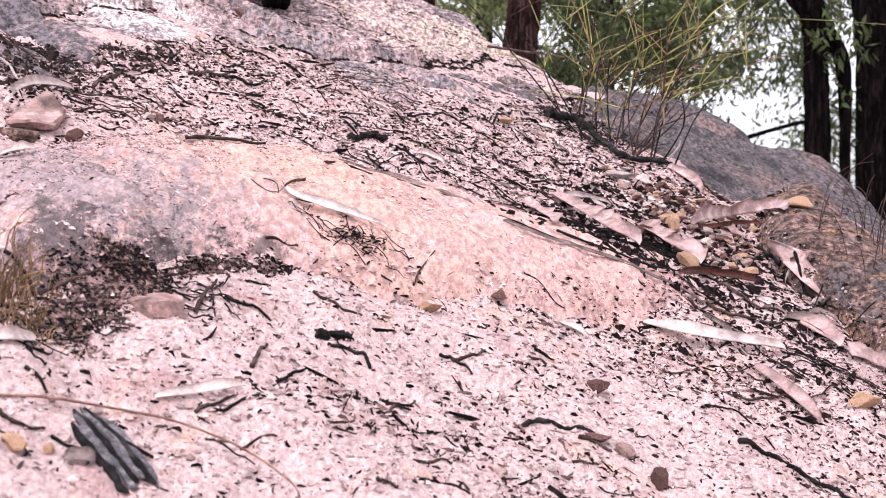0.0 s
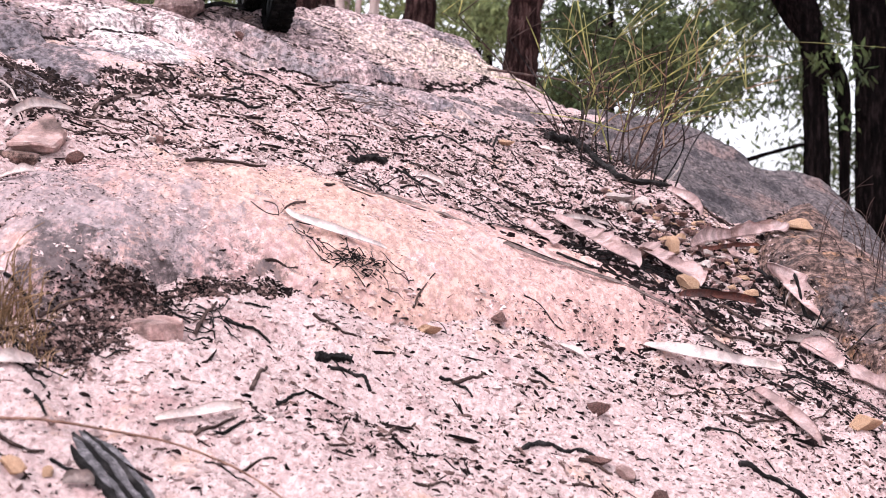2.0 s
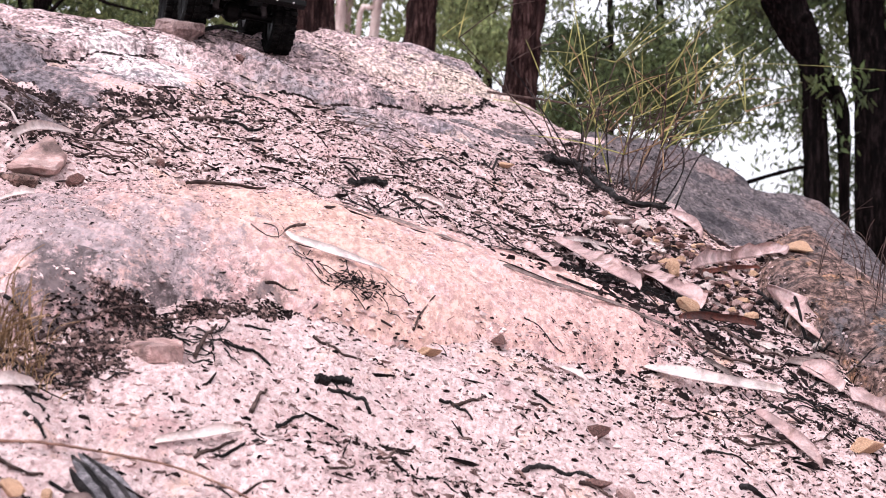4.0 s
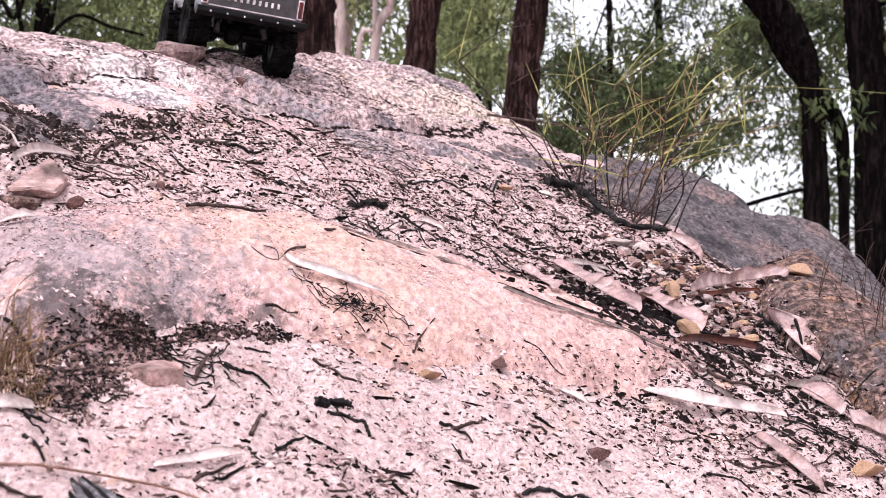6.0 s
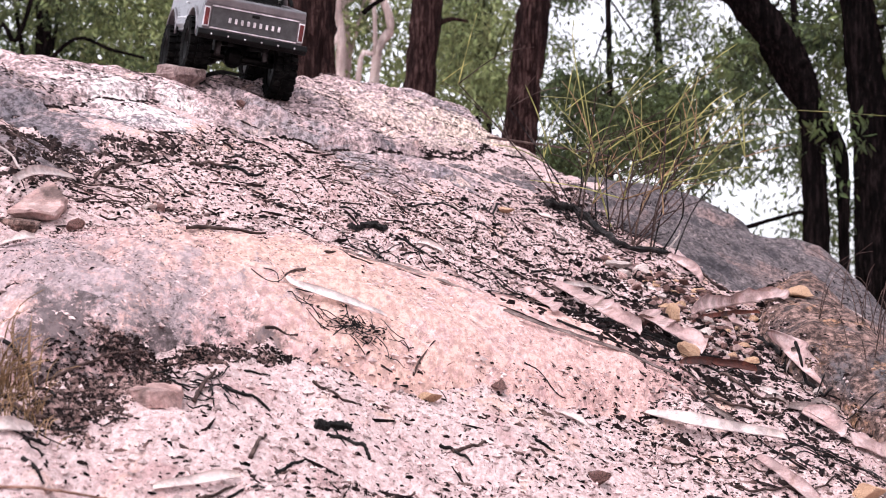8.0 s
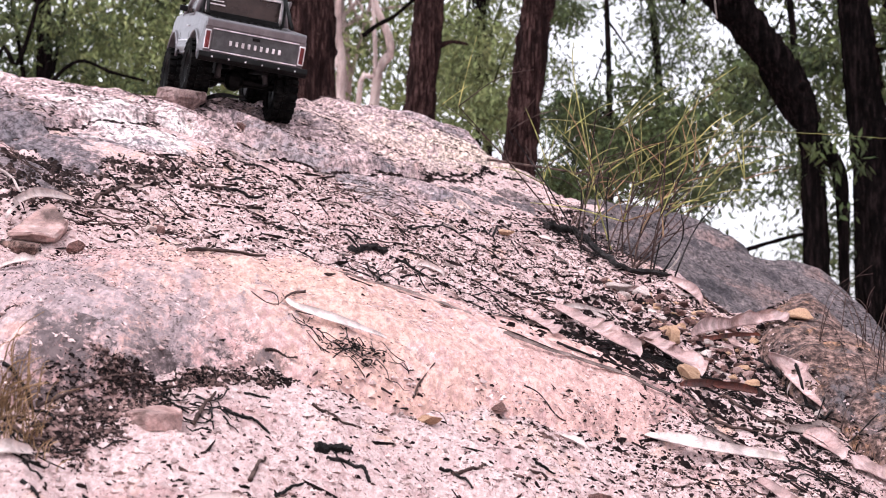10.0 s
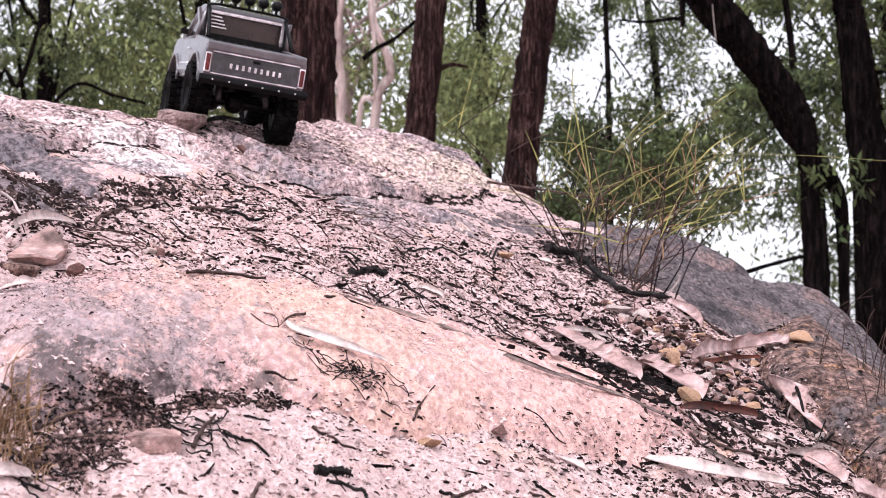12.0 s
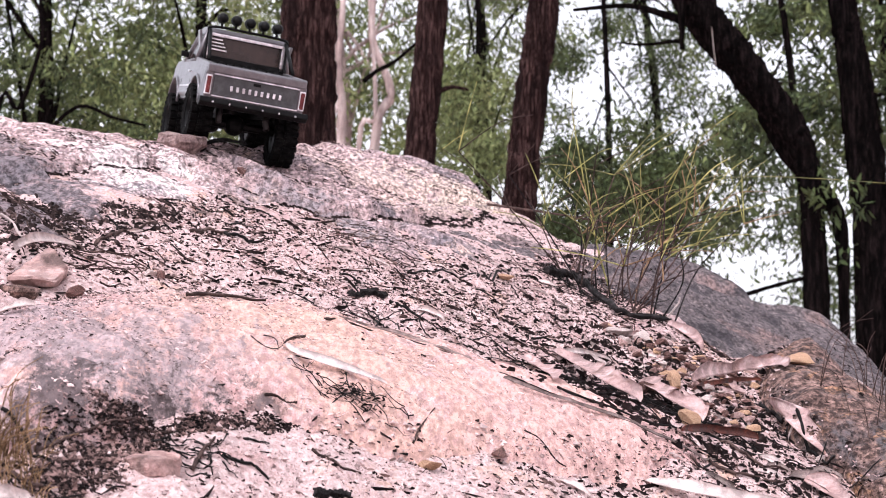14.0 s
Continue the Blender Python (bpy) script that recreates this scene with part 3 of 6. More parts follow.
DARKGREY = surface("dark_grey_panel", [(0.022, 0.021, 0.023), (0.03, 0.029, 0.03), (0.045, 0.043, 0.045)], 90, 0.5, 0.1, 4)
CHROME = surface("dull_chrome", [(0.55, 0.53, 0.55), (0.62, 0.60, 0.62), (0.68, 0.66, 0.68)], 60, 0.35, 0.0, metal=0.8)
REDLAMP = surface("red_lens", [(0.06, 0.005, 0.006), (0.09, 0.008, 0.009), (0.12, 0.012, 0.012)], 60, 0.25, 0.0)
CLEARLAMP = surface("clear_lens", [(0.6, 0.6, 0.6), (0.7, 0.7, 0.7), (0.75, 0.75, 0.75)], 60, 0.15, 0.0)


def block(bm, centre, size, turn=(0, 0, 0)):
    m = Matrix.LocRotScale(centre, Euler([radians(a) for a in turn]), size)
    return bmesh.ops.create_cube(bm, size=1.0, matrix=m)["verts"]


def soften(bm, width, segments=2):
    bmesh.ops.bevel(bm, geom=list(bm.edges), offset=width, segments=segments, affect="EDGES", profile=0.6, clamp_overlap=True)


def drum(bm, centre, r1, r2, length, axis="Y", sides=20):
    turn = {"X": Euler((0, math.pi / 2, 0)), "Y": Euler((math.pi / 2, 0, 0)), "Z": Euler((0, 0, 0))}[axis]
    m = Matrix.LocRotScale(centre, turn, None)
    return bmesh.ops.create_cone(bm, cap_ends=True, segments=sides, radius1=r1, radius2=r2, depth=length, matrix=m)["verts"]


def slab_of(outline, y0, y1):
    """A solid whose side view is the outline (x, z), from y0 to y1."""
    bm = bmesh.new()
    a = [bm.verts.new((x, y0, z)) for x, z in outline]
    b = [bm.verts.new((x, y1, z)) for x, z in outline]
    bm.faces.new(a)
    bm.faces.new(b[::-1])
    for i in range(len(outline)):
        j = (i + 1) % len(outline)
        bm.faces.new((a[j], a[i], b[i], b[j]))
    bmesh.ops.recalc_face_normals(bm, faces=bm.faces)
    return bm


def lathe(bm, profile, centre, sides=36):
    """Turn the profile of (radius, y) round the axle through the centre."""
    rings = []
    for r, y in profile:
        rings.append([bm.verts.new((centre[0] + r * math.cos(2 * math.pi * k / sides), centre[1] + y, centre[2] + r * math.sin(2 * math.pi * k / sides))) for k in range(sides)])
    for p, q in zip(rings, rings[1:] + rings[:1]):
        for k in range(sides):
            bm.faces.new((p[k], p[(k + 1) % sides], q[(k + 1) % sides], q[k]))


def wheel(root, x, y, out, z=0.027):
    """A wheel > tyre, rim > hub; out is +1 or -1, the side that faces away from the truck."""
    hub = bpy.data.objects.new("wheel", None)
    scene.collection.objects.link(hub)
    hub.parent = root
    bm = bmesh.new()
    lathe(bm, [(0.0155, -0.010), (0.021, -0.0115), (0.0245, -0.010), (0.0252, -0.005), (0.0252, 0.005), (0.0245, 0.010), (0.021, 0.0115), (0.0155, 0.010)], (x, y, z))
    for k in range(22):
        a = 2 * math.pi * k / 22
        for side, off in ((-1, 0.0), (1, 0.5), (0, 0.25)):
            b = a + off * 2 * math.pi / 22
            block(bm, (x + 0.0256 * math.cos(b), y + side * 0.0078, z + 0.0256 * math.sin(b)), (0.0034, 0.0066 if side else 0.0052, 0.0046), (0, -math.degrees(b), 18 * side))
    part("tyre", bm, RUBBER, hub, "black knobbly rubber tyre", smooth=False)
    bm = bmesh.new()
    lathe(bm, [(0.0158, -0.009), (0.0158, 0.009), (0.0146, 0.0095), (0.0135, 0.006), (0.0125, 0.0035), (0.0065, 0.0042), (0.006, 0.0075), (0.001, 0.008), (0.001, -0.009)] if out > 0 else
          [(0.0158, 0.009), (0.0158, -0.009), (0.0146, -0.0095), (0.0135, -0.006), (0.0125, -0.0035), (0.0065, -0.0042), (0.006, -0.0075), (0.001, -0.008), (0.001, 0.009)], (x, y, z))
    rim = part("rim", bm, BLACK, hub, "black steel rim with round holes", smooth=True)
    for k in range(10):
        a = 2 * math.pi * k / 10
        bm = bmesh.new()
        drum(bm, (x + 0.0098 * math.cos(a), y + out * 0.0042, z + 0.0098 * math.sin(a)), 0.0016, 0.0016, 0.0022, "Y", 10)
        part("rim_hole", bm, DARKGREY, rim)
    return hub


def arch(cx, cz, r, a0, a1, steps=12):
    return [(cx + r * math.cos(radians(a0 + (a1 - a0) * i / steps)), cz + r * math.sin(radians(a0 + (a1 - a0) * i / steps))) for i in range(steps + 1)]


def pickup():
    root = new("toy_pickup_truck")
    # lower body with both wheel arches cut out
    side = [(0.101, 0.052), (0.103, 0.066), (0.101, 0.080), (0.090, 0.0865), (0.040, 0.0875), (-0.030, 0.086), (-0.112, 0.0785), (-0.118, 0.0735), (-0.116, 0.046)]
    side += [(-0.1015, 0.045)] + arch(-0.067, 0.034, 0.034, 160, 20) + [(-0.032, 0.046), (0.031, 0.046)] + arch(0.067, 0.034, 0.034, 160, 20)
    bm = slab_of(side, -0.0495, 0.0495)
    for v in bm.verts:
        if v.co.z > 0.0755:
            v.co.y *= 0.955
        if v.co.z < 0.05:
            v.co.y *= 0.975
    sharp = [e for e in bm.edges if len(e.link_faces) == 2 and e.calc_face_angle() > 0.5]
    bmesh.ops.bevel(bm, geom=sharp, offset=0.0022, segments=3, affect="EDGES", profile=0.6, clamp_overlap=True)
    body = part("body", bm, PAINT, root, "silver-grey painted body shell with round arches", smooth=False)
    for s in (-1, 1):
        for cx in (-0.067, 0.067):
            pts = [(x, s * 0.0500, z) for x, z in arch(cx, 0.034, 0.0352, 165, 15, 14)]
            v, f = tube(pts, [0.0015] * len(pts), 6)
            solid("arch_lip", v, f, PAINT, body)
        bm = bmesh.new()
        block(bm, (-0.0005, s * 0.0499, 0.0595), (0.062, 0.0016, 0.0016))
        soften(bm, 0.0005)
        part("side_trim", bm, CHROME, body, "bright trim line")
        # door: shut lines and handle
        for x in (-0.027, 0.028):
            bm = bmesh.new()
            block(bm, (x, s * 0.0491, 0.0575), (0.0005, 0.0012, 0.020))
            part("door_gap", bm, BLACK, body)
        bm = bmesh.new()
        block(bm, (-0.018, s * 0.0500, 0.074), (0.008, 0.0022, 0.0016))
        soften(bm, 0.0005)
        part("door_handle", bm, CHROME, body)
        bm = bmesh.new()
        drum(bm, (0.1025, s * 0.038, 0.070), 0.0062, 0.0062, 0.003, "X", 18)
        part("headlight", bm, CLEARLAMP, root, "round clear headlight")
        bm = bmesh.new()
        block(bm, (-0.1178, s * 0.0455, 0.0605), (0.003, 0.0042, 0.016))
        soften(bm, 0.0008)
        lamp = part("tail_light", bm, REDLAMP, root, "narrow upright red tail light")
        bm = bmesh.new()
        block(bm, (-0.1172, s * 0.0455, 0.0605), (0.0030, 0.0058, 0.0185))
        soften(bm, 0.0007)
        part("lamp_rim", bm, CHROME, lamp)
    bm = bmesh.new()
    block(bm, (0.1022, 0, 0.068), (0.003, 0.062, 0.014))
    part("grille", bm, BLACK, root)
    # bonnet with its black vent
    bm = bmesh.new()
    block(bm, (0.068, 0, 0.0878), (0.058, 0.074, 0.003))
    soften(bm, 0.0012)
    hood = part("bonnet", bm, PAINT, root)
    for s in (-1, 1):
        bm = bmesh.new()
        block(bm, (0.052, s * 0.006, 0.0905), (0.013, 0.004, 0.003), (0, 6, 20 * s))
        soften(bm, 0.0008)
        part("bonnet_clip", bm, BLACK, hood)
    # cab: pillars, roof and windows
    low, high = 0.0855, 0.1165
    base = [(0.040, 0.0455), (-0.030, 0.0455), (-0.030, -0.0455), (0.040, -0.0455)]
    crown = [(0.014, 0.0385), (-0.0285, 0.0390), (-0.0285, -0.0390), (0.014, -0.0385)]
    bm = bmesh.new()
    lo = [bm.verts.new((x, y, low)) for x, y in base]
    hi = [bm.verts.new((x, y, high)) for x, y in crown]
    for i in range(4):
        j = (i + 1) % 4
        bm.faces.new((lo[i], lo[j], hi[j], hi[i]))
    bm.faces.new(hi)
    bm.faces.new(lo[::-1])
    inner = part("cabin", bm, SMOKED, root, "smoked cabin glass")
    for i in range(4):
        v, f = tube([(*base[i], low), (*crown[i], high)], [0.0032, 0.0026], 8)
        solid("pillar", v, f, PAINT, root)
    for s in (-1, 1):
        v, f = tube([(0.027, s * 0.0440, low + 0.001), (0.0085, s * 0.0395, high - 0.001)], [0.0014, 0.0014], 6)
        solid("quarter_window_bar", v, f, PAINT, root)
        v, f = tube([(0.040, s * 0.0455, low), (-0.030, s * 0.0455, low)], [0.0022, 0.0022], 8)
        solid("window_sill", v, f, PAINT, root)
        bm = bmesh.new()
        block(bm, (-0.024, s * 0.0440, 0.101), (0.011, 0.0025, 0.030), (-11 * s, 0, 0))
        soften(bm, 0.0006)
        part("rear_quarter", bm, PAINT, root)
        bm = bmesh.new()
        block(bm, (0.030, s * 0.050, 0.0925), (0.003, 0.008, 0.006))
        soften(bm, 0.0008)
        part("mirror", bm, BLACK, root)
    bm = slab_of([(0.017, 0.1150), (0.010, 0.1195), (-0.010, 0.1210), (-0.027, 0.1200), (-0.0315, 0.1160), (-0.031, 0.1135), (0.014, 0.1135)], -0.0405, 0.0405)
    soften(bm, 0.0016)
    part("roof", bm, PAINT, root)
    # rear wall of the cab: window surround, black below, and stripes on the glass
    # chrome on top and side bars stands in for highlights on the cab's edges
    for y, z, sy, sz in ((0, 0.1135, 0.076, 0.003), (0, 0.0895, 0.084, 0.006), (0.0385, 0.1015, 0.004, 0.026), (-0.0385, 0.1015, 0.004, 0.026)):
        bm = bmesh.new()
        block(bm, (-0.0318, y, z), (0.0026, sy, sz))
        soften(bm, 0.0005)
        part("rear_window_frame", bm, CHROME if z > 0.1 else BLACK, root)
    # bright bars stand in for reflections and decals on the glass
    for k in range(4):
        bm = bmesh.new()
        block(bm, (-0.0322, 0.0275 + 0.0008 * k, 0.0990 + 0.0034 * k), (0.0018, 0.017 - 0.002 * k, 0.0012))
        part("louvre", bm, CHROME, root)
    # load bed: black floor, ribbed silver cover at its rear, raised rails
    bm = bmesh.new()
    block(bm, (-0.052, 0, 0.0838), (0.040, 0.078, 0.0034), (0, -5, 0))
    soften(bm, 0.0006)
    bed = part("bed_cover", bm, BLACK, root, "black ribbed bed cover")
    for k in range(9):
        bm = bmesh.new()
        block(bm, (-0.053, -0.032 + 0.008 * k, 0.0856), (0.038, 0.0018, 0.0012), (0, -5, 0))
        part("rib", bm, BLACK, bed)
    bm = bmesh.new()
    block(bm, (-0.094, 0, 0.0798), (0.042, 0.078, 0.004), (0, -5, 0))
    soften(bm, 0.0012)
    lid = part("rear_deck", bm, PAINT, root)
    for k in range(7):
        bm = bmesh.new()
        block(bm, (-0.088, -0.027 + 0.009 * k, 0.0823), (0.022, 0.0012, 0.0008), (0, -5, 0))
        part("rib", bm, DARKGREY, lid)
    for s in (-1, 1):
        bm = bmesh.new()
        block(bm, (-0.073, s * 0.0435, 0.0826), (0.086, 0.0075, 0.0045), (0, -5, 0))
        soften(bm, 0.0014, 3)
        part("bed_rail", bm, PAINT, root)
    # tailgate: dark panel in a bright frame, with a row of plain raised bars
    bm = slab_of([(-0.1155, 0.0815), (-0.1195, 0.0795), (-0.1192, 0.0725), (-0.1155, 0.0725)], -0.0478, 0.0478)
    soften(bm, 0.0009)
    part("tailgate_top", bm, PAINT, root)
    bm = bmesh.new()
    block(bm, (-0.1178, 0, 0.0608), (0.003, 0.082, 0.0195))
    soften(bm, 0.0006)
    gate = part("tailgate", bm, DARKGREY, root, "dark grey tailgate panel")
    for z in (0.0712, 0.0508):
        bm = bmesh.new()
        block(bm, (-0.1190, 0, z), (0.0022, 0.083, 0.0011))
        part("gate_trim", bm, CHROME, gate)
    for k in range(9):
        bm = bmesh.new()
        block(bm, (-0.1196, 0.0236 - 0.0059 * k, 0.0600), (0.0012, 0.0024, 0.0048))
        soften(bm, 0.0003)
        part("gate_bar", bm, CHROME, gate, "bright raised bar")
    bm = bmesh.new()
    block(bm, (-0.1196, 0, 0.0675), (0.0014, 0.007, 0.0026))
    part("gate_latch", bm, BLACK, gate)
    # bumpers
    bm = slab_of([(-0.113, 0.0475), (-0.1245, 0.0490), (-0.1255, 0.0440), (-0.120, 0.0400), (-0.113, 0.0405)], -0.0525, 0.0525)
    soften(bm, 0.0010)
    bumper = part("rear_bumper", bm, BLACK, root)
    for k in range(6):
        bm = bmesh.new()
        drum(bm, (-0.1253, -0.040 + 0.016 * k, 0.0450), 0.0009, 0.0009, 0.001, "X", 8)
        part("bolt", bm, CHROME, bumper)
    bm = slab_of([(0.100, 0.0540), (0.112, 0.0520), (0.112, 0.0440), (0.100, 0.0420)], -0.046, 0.046)
    soften(bm, 0.0015)
    part("front_bumper", bm, BLACK, root)
    # roll bar with five round lamps
    for s in (-1, 1):
        v, f = tube(smooth_line([(-0.037, s * 0.0405, 0.085), (-0.0355, s * 0.0400, 0.112), (-0.0355, s * 0.0365, 0.1205), (-0.0355, 0, 0.1215)], 5), [0.0014] * 16, 8)
        solid("roll_bar", v, f, BLACK, root)
        v, f = tube([(-0.0355, s * 0.0385, 0.1170), (-0.076, s * 0.0420, 0.0865)], [0.0019, 0.0019], 8)
        solid("roll_bar_stay", v, f, BLACK, root)
    for k in range(5):
        y = -0.028 + 0.014 * k
        bm = bmesh.new()
        bmesh.ops.create_uvsphere(bm, u_segments=16, v_segments=10, radius=0.0052, matrix=Matrix.LocRotScale((-0.0375, y, 0.1305), None, (1.0, 1, 1)))
        drum(bm, (-0.0335, y, 0.1305), 0.0052, 0.0054, 0.004, "X", 16)
        lamp = part("roof_lamp", bm, BLACK, root, "round black auxiliary lamp", smooth=True)
        bm = bmesh.new()
        drum(bm, (-0.0355, y, 0.1240), 0.0014, 0.0012, 0.005, "Z", 8)
        part("lamp_foot", bm, BLACK, lamp)
        bm = bmesh.new()
        drum(bm, (-0.0311, y, 0.1305), 0.0044, 0.0044, 0.001, "X", 16)
        part("lens", bm, CLEARLAMP, lamp)
    # chassis
    bm = bmesh.new()
    for s in (-1, 1):
        block(bm, (-0.005, s * 0.017, 0.0415), (0.205, 0.005, 0.009))
    block(bm, (0, 0, 0.036), (0.05, 0.036, 0.012))
    block(bm, (-0.067, 0, 0.048), (0.075, 0.062, 0.010))
    block(bm, (0.067, 0, 0.048), (0.070, 0.062, 0.010))
    block(bm, (0.0, 0, 0.047), (0.07, 0.088, 0.004))
    part("chassis", bm, BLACK, root, "black chassis frame with gearbox")
    for cx in (-0.067, 0.067):
        bm = bmesh.new()
        drum(bm, (cx, 0, 0.027), 0.0042, 0.0042, 0.082, "Y", 10)
        bmesh.ops.create_uvsphere(bm, u_segments=12, v_segments=8, radius=0.0105, matrix=Matrix.Translation((cx, 0.006, 0.027)))
        part("axle", bm, BLACK, root)
        for s in (-1, 1):
            v, f = tube([(cx - 0.012, s * 0.024, 0.028), (cx + 0.004, s * 0.022, 0.052)], [0.0032, 0.0032], 10)
            solid("shock_absorber", v, f, DARKGREY, root)
            v, f = tube([(cx, s * 0.020, 0.025), (cx * 0.25, s * 0.014, 0.032)], [0.0018, 0.0018], 6)
            solid("link_arm", v, f, DARKGREY, root)
            wheel(root, cx, s * 0.043, s, 0.027 + s * (0.006 if cx < 0 else -0.003))
    return tagged(root, "silver-grey toy pickup with knobbly black tyres on the brow", "toy truck")


truck = pickup()
ahead = Vector((-0.325, 0.925, 0.20)).normalized()
left = Vector((-0.93, -0.32, 0.115))
left = (left - ahead * left.dot(ahead)).normalized()
upward = ahead.cross(left)
turned = Matrix((ahead, left, upward)).transposed().to_4x4()
RX, RY = (-0.1773, 1.4800)
corner = Vector((RX, RY, float(top(RX, RY))))
truck.matrix_world = Matrix.Translation(corner - turned.to_3x3() @ Vector((-0.067, -0.043, -0.005)) * 1.07) @ turned @ Matrix.Scale(1.07, 4)


# ---- loose things on the slope ----
CHAR = surface("charred_wood", [(0.005, 0.0045, 0.0045), (0.014, 0.012, 0.012), (0.05, 0.043, 0.043)], 90, 0.85, 0.8, 4, stretch=(1, 1, 1), vary=0.35)
TWIG = surface("dead_twig", [(0.022, 0.013, 0.012), (0.055, 0.034, 0.030), (0.12, 0.08, 0.07)], 70, 0.9, 0.6, 4, vary=0.4)
TANTWIG = surface("red_brown_twig", [(0.12, 0.06, 0.045), (0.22, 0.12, 0.09), (0.30, 0.18, 0.14)], 70, 0.8, 0.5, 4)
DRYLEAF = surface("dry_grey_leaf", [(0.36, 0.275, 0.258), (0.49, 0.395, 0.37), (0.58, 0.48, 0.455)], 50, 0.7, 0.4, 4, stain=(0.42, 0.32, 0.285), stain_size=40, stain_at=0.6, vary=0.12)
PINKLEAF = surface("dry_pink_leaf", [(0.28, 0.175, 0.165), (0.42, 0.29, 0.275), (0.52, 0.385, 0.37)], 50, 0.75, 0.4, 4, stain=(0.22, 0.13, 0.11), stain_size=40, stain_at=0.58, vary=0.15)
REDBARK = surface("dark_red_bark", [(0.018, 0.005, 0.004), (0.085, 0.019, 0.011), (0.20, 0.052, 0.03)], 50, 0.7, 0.5, 4)
GREYBARK = surface("shed_bark", [(0.13, 0.10, 0.095), (0.25, 0.19, 0.175), (0.36, 0.28, 0.26)], 50, 0.9, 0.7, 4, vary=0.25)
PINKSTONE = surface("pink_stone", [(0.34, 0.20, 0.18), (0.52, 0.335, 0.305), (0.62, 0.44, 0.41)], 45, 0.9, 0.7, 5, stain=(0.16, 0.11, 0.10), stain_size=20, stain_at=0.6, vary=0.2)
OCHRE = surface("ochre_stone", [(0.34, 0.18, 0.11), (0.54, 0.33, 0.21), (0.64, 0.46, 0.33)], 45, 0.9, 0.6, 5, stain=(0.22, 0.13, 0.09), stain_size=30, stain_at=0.58, vary=0.15)
REDSTONE = surface("red_brown_stone", [(0.10, 0.05, 0.045), (0.22, 0.11, 0.095), (0.34, 0.19, 0.165)], 45, 0.9, 0.7, 5, stain=(0.06, 0.045, 0.042), stain_size=30, vary=0.25)
PALESTONE = surface("pale_stone", [(0.42, 0.32, 0.29), (0.58, 0.47, 0.44), (0.68, 0.60, 0.57)], 45, 0.9, 0.6, 5, vary=0.15)
BROWSTONE = surface("brown_pink_stone", [(0.10, 0.066, 0.062), (0.24, 0.165, 0.155), (0.42, 0.31, 0.29)], 90, 0.9, 0.8, 3)
PALELEAF = surface("bleached_leaf", [(0.44, 0.36, 0.34), (0.56, 0.475, 0.45), (0.63, 0.55, 0.525)], 50, 0.7, 0.3, 4)
GREYCHAR = surface("weathered_char", [(0.02, 0.018, 0.02), (0.10, 0.088, 0.096), (0.30, 0.265, 0.28)], 160, 0.7, 0.9, 3, stretch=(1, 1, 1))
SLOPE = Vector((0.356, -0.325, 1)).normalized()


def stick(name, label, points, thick, material, thin=0.5, lift=0.6, seed=0, category="stick", sides=7, flat=1.0, stiff=False):
    thick = thick * (0.72 if category == "stick" else 1.0)
    rng = random.Random(seed + len(points) * 7 + int(points[0][0] * 1e4))
    line = smooth_line([(x, y, 0) for x, y in points], 9)
    zs = top(np.array([p.x for p in line]), np.array([p.y for p in line]))
    if stiff:
        span = np.linspace(zs[0], zs[-1], len(zs))
        zs = span + max(0, float(np.max(zs - span))) * np.sin(np.linspace(0, np.pi, len(zs))) ** 0.5
    line = [Vector((p.x, p.y, float(z) + thick * lift * flat + rng.uniform(0, thick * 0.3))) for p, z in zip(line, zs)]
    v, f = tube(line, np.linspace(thick, thick * thin, len(line)), sides, 0.30, rng, flat)
    return tagged(solid(name, v, f, material, smooth=thick < 0.0016), label, category)


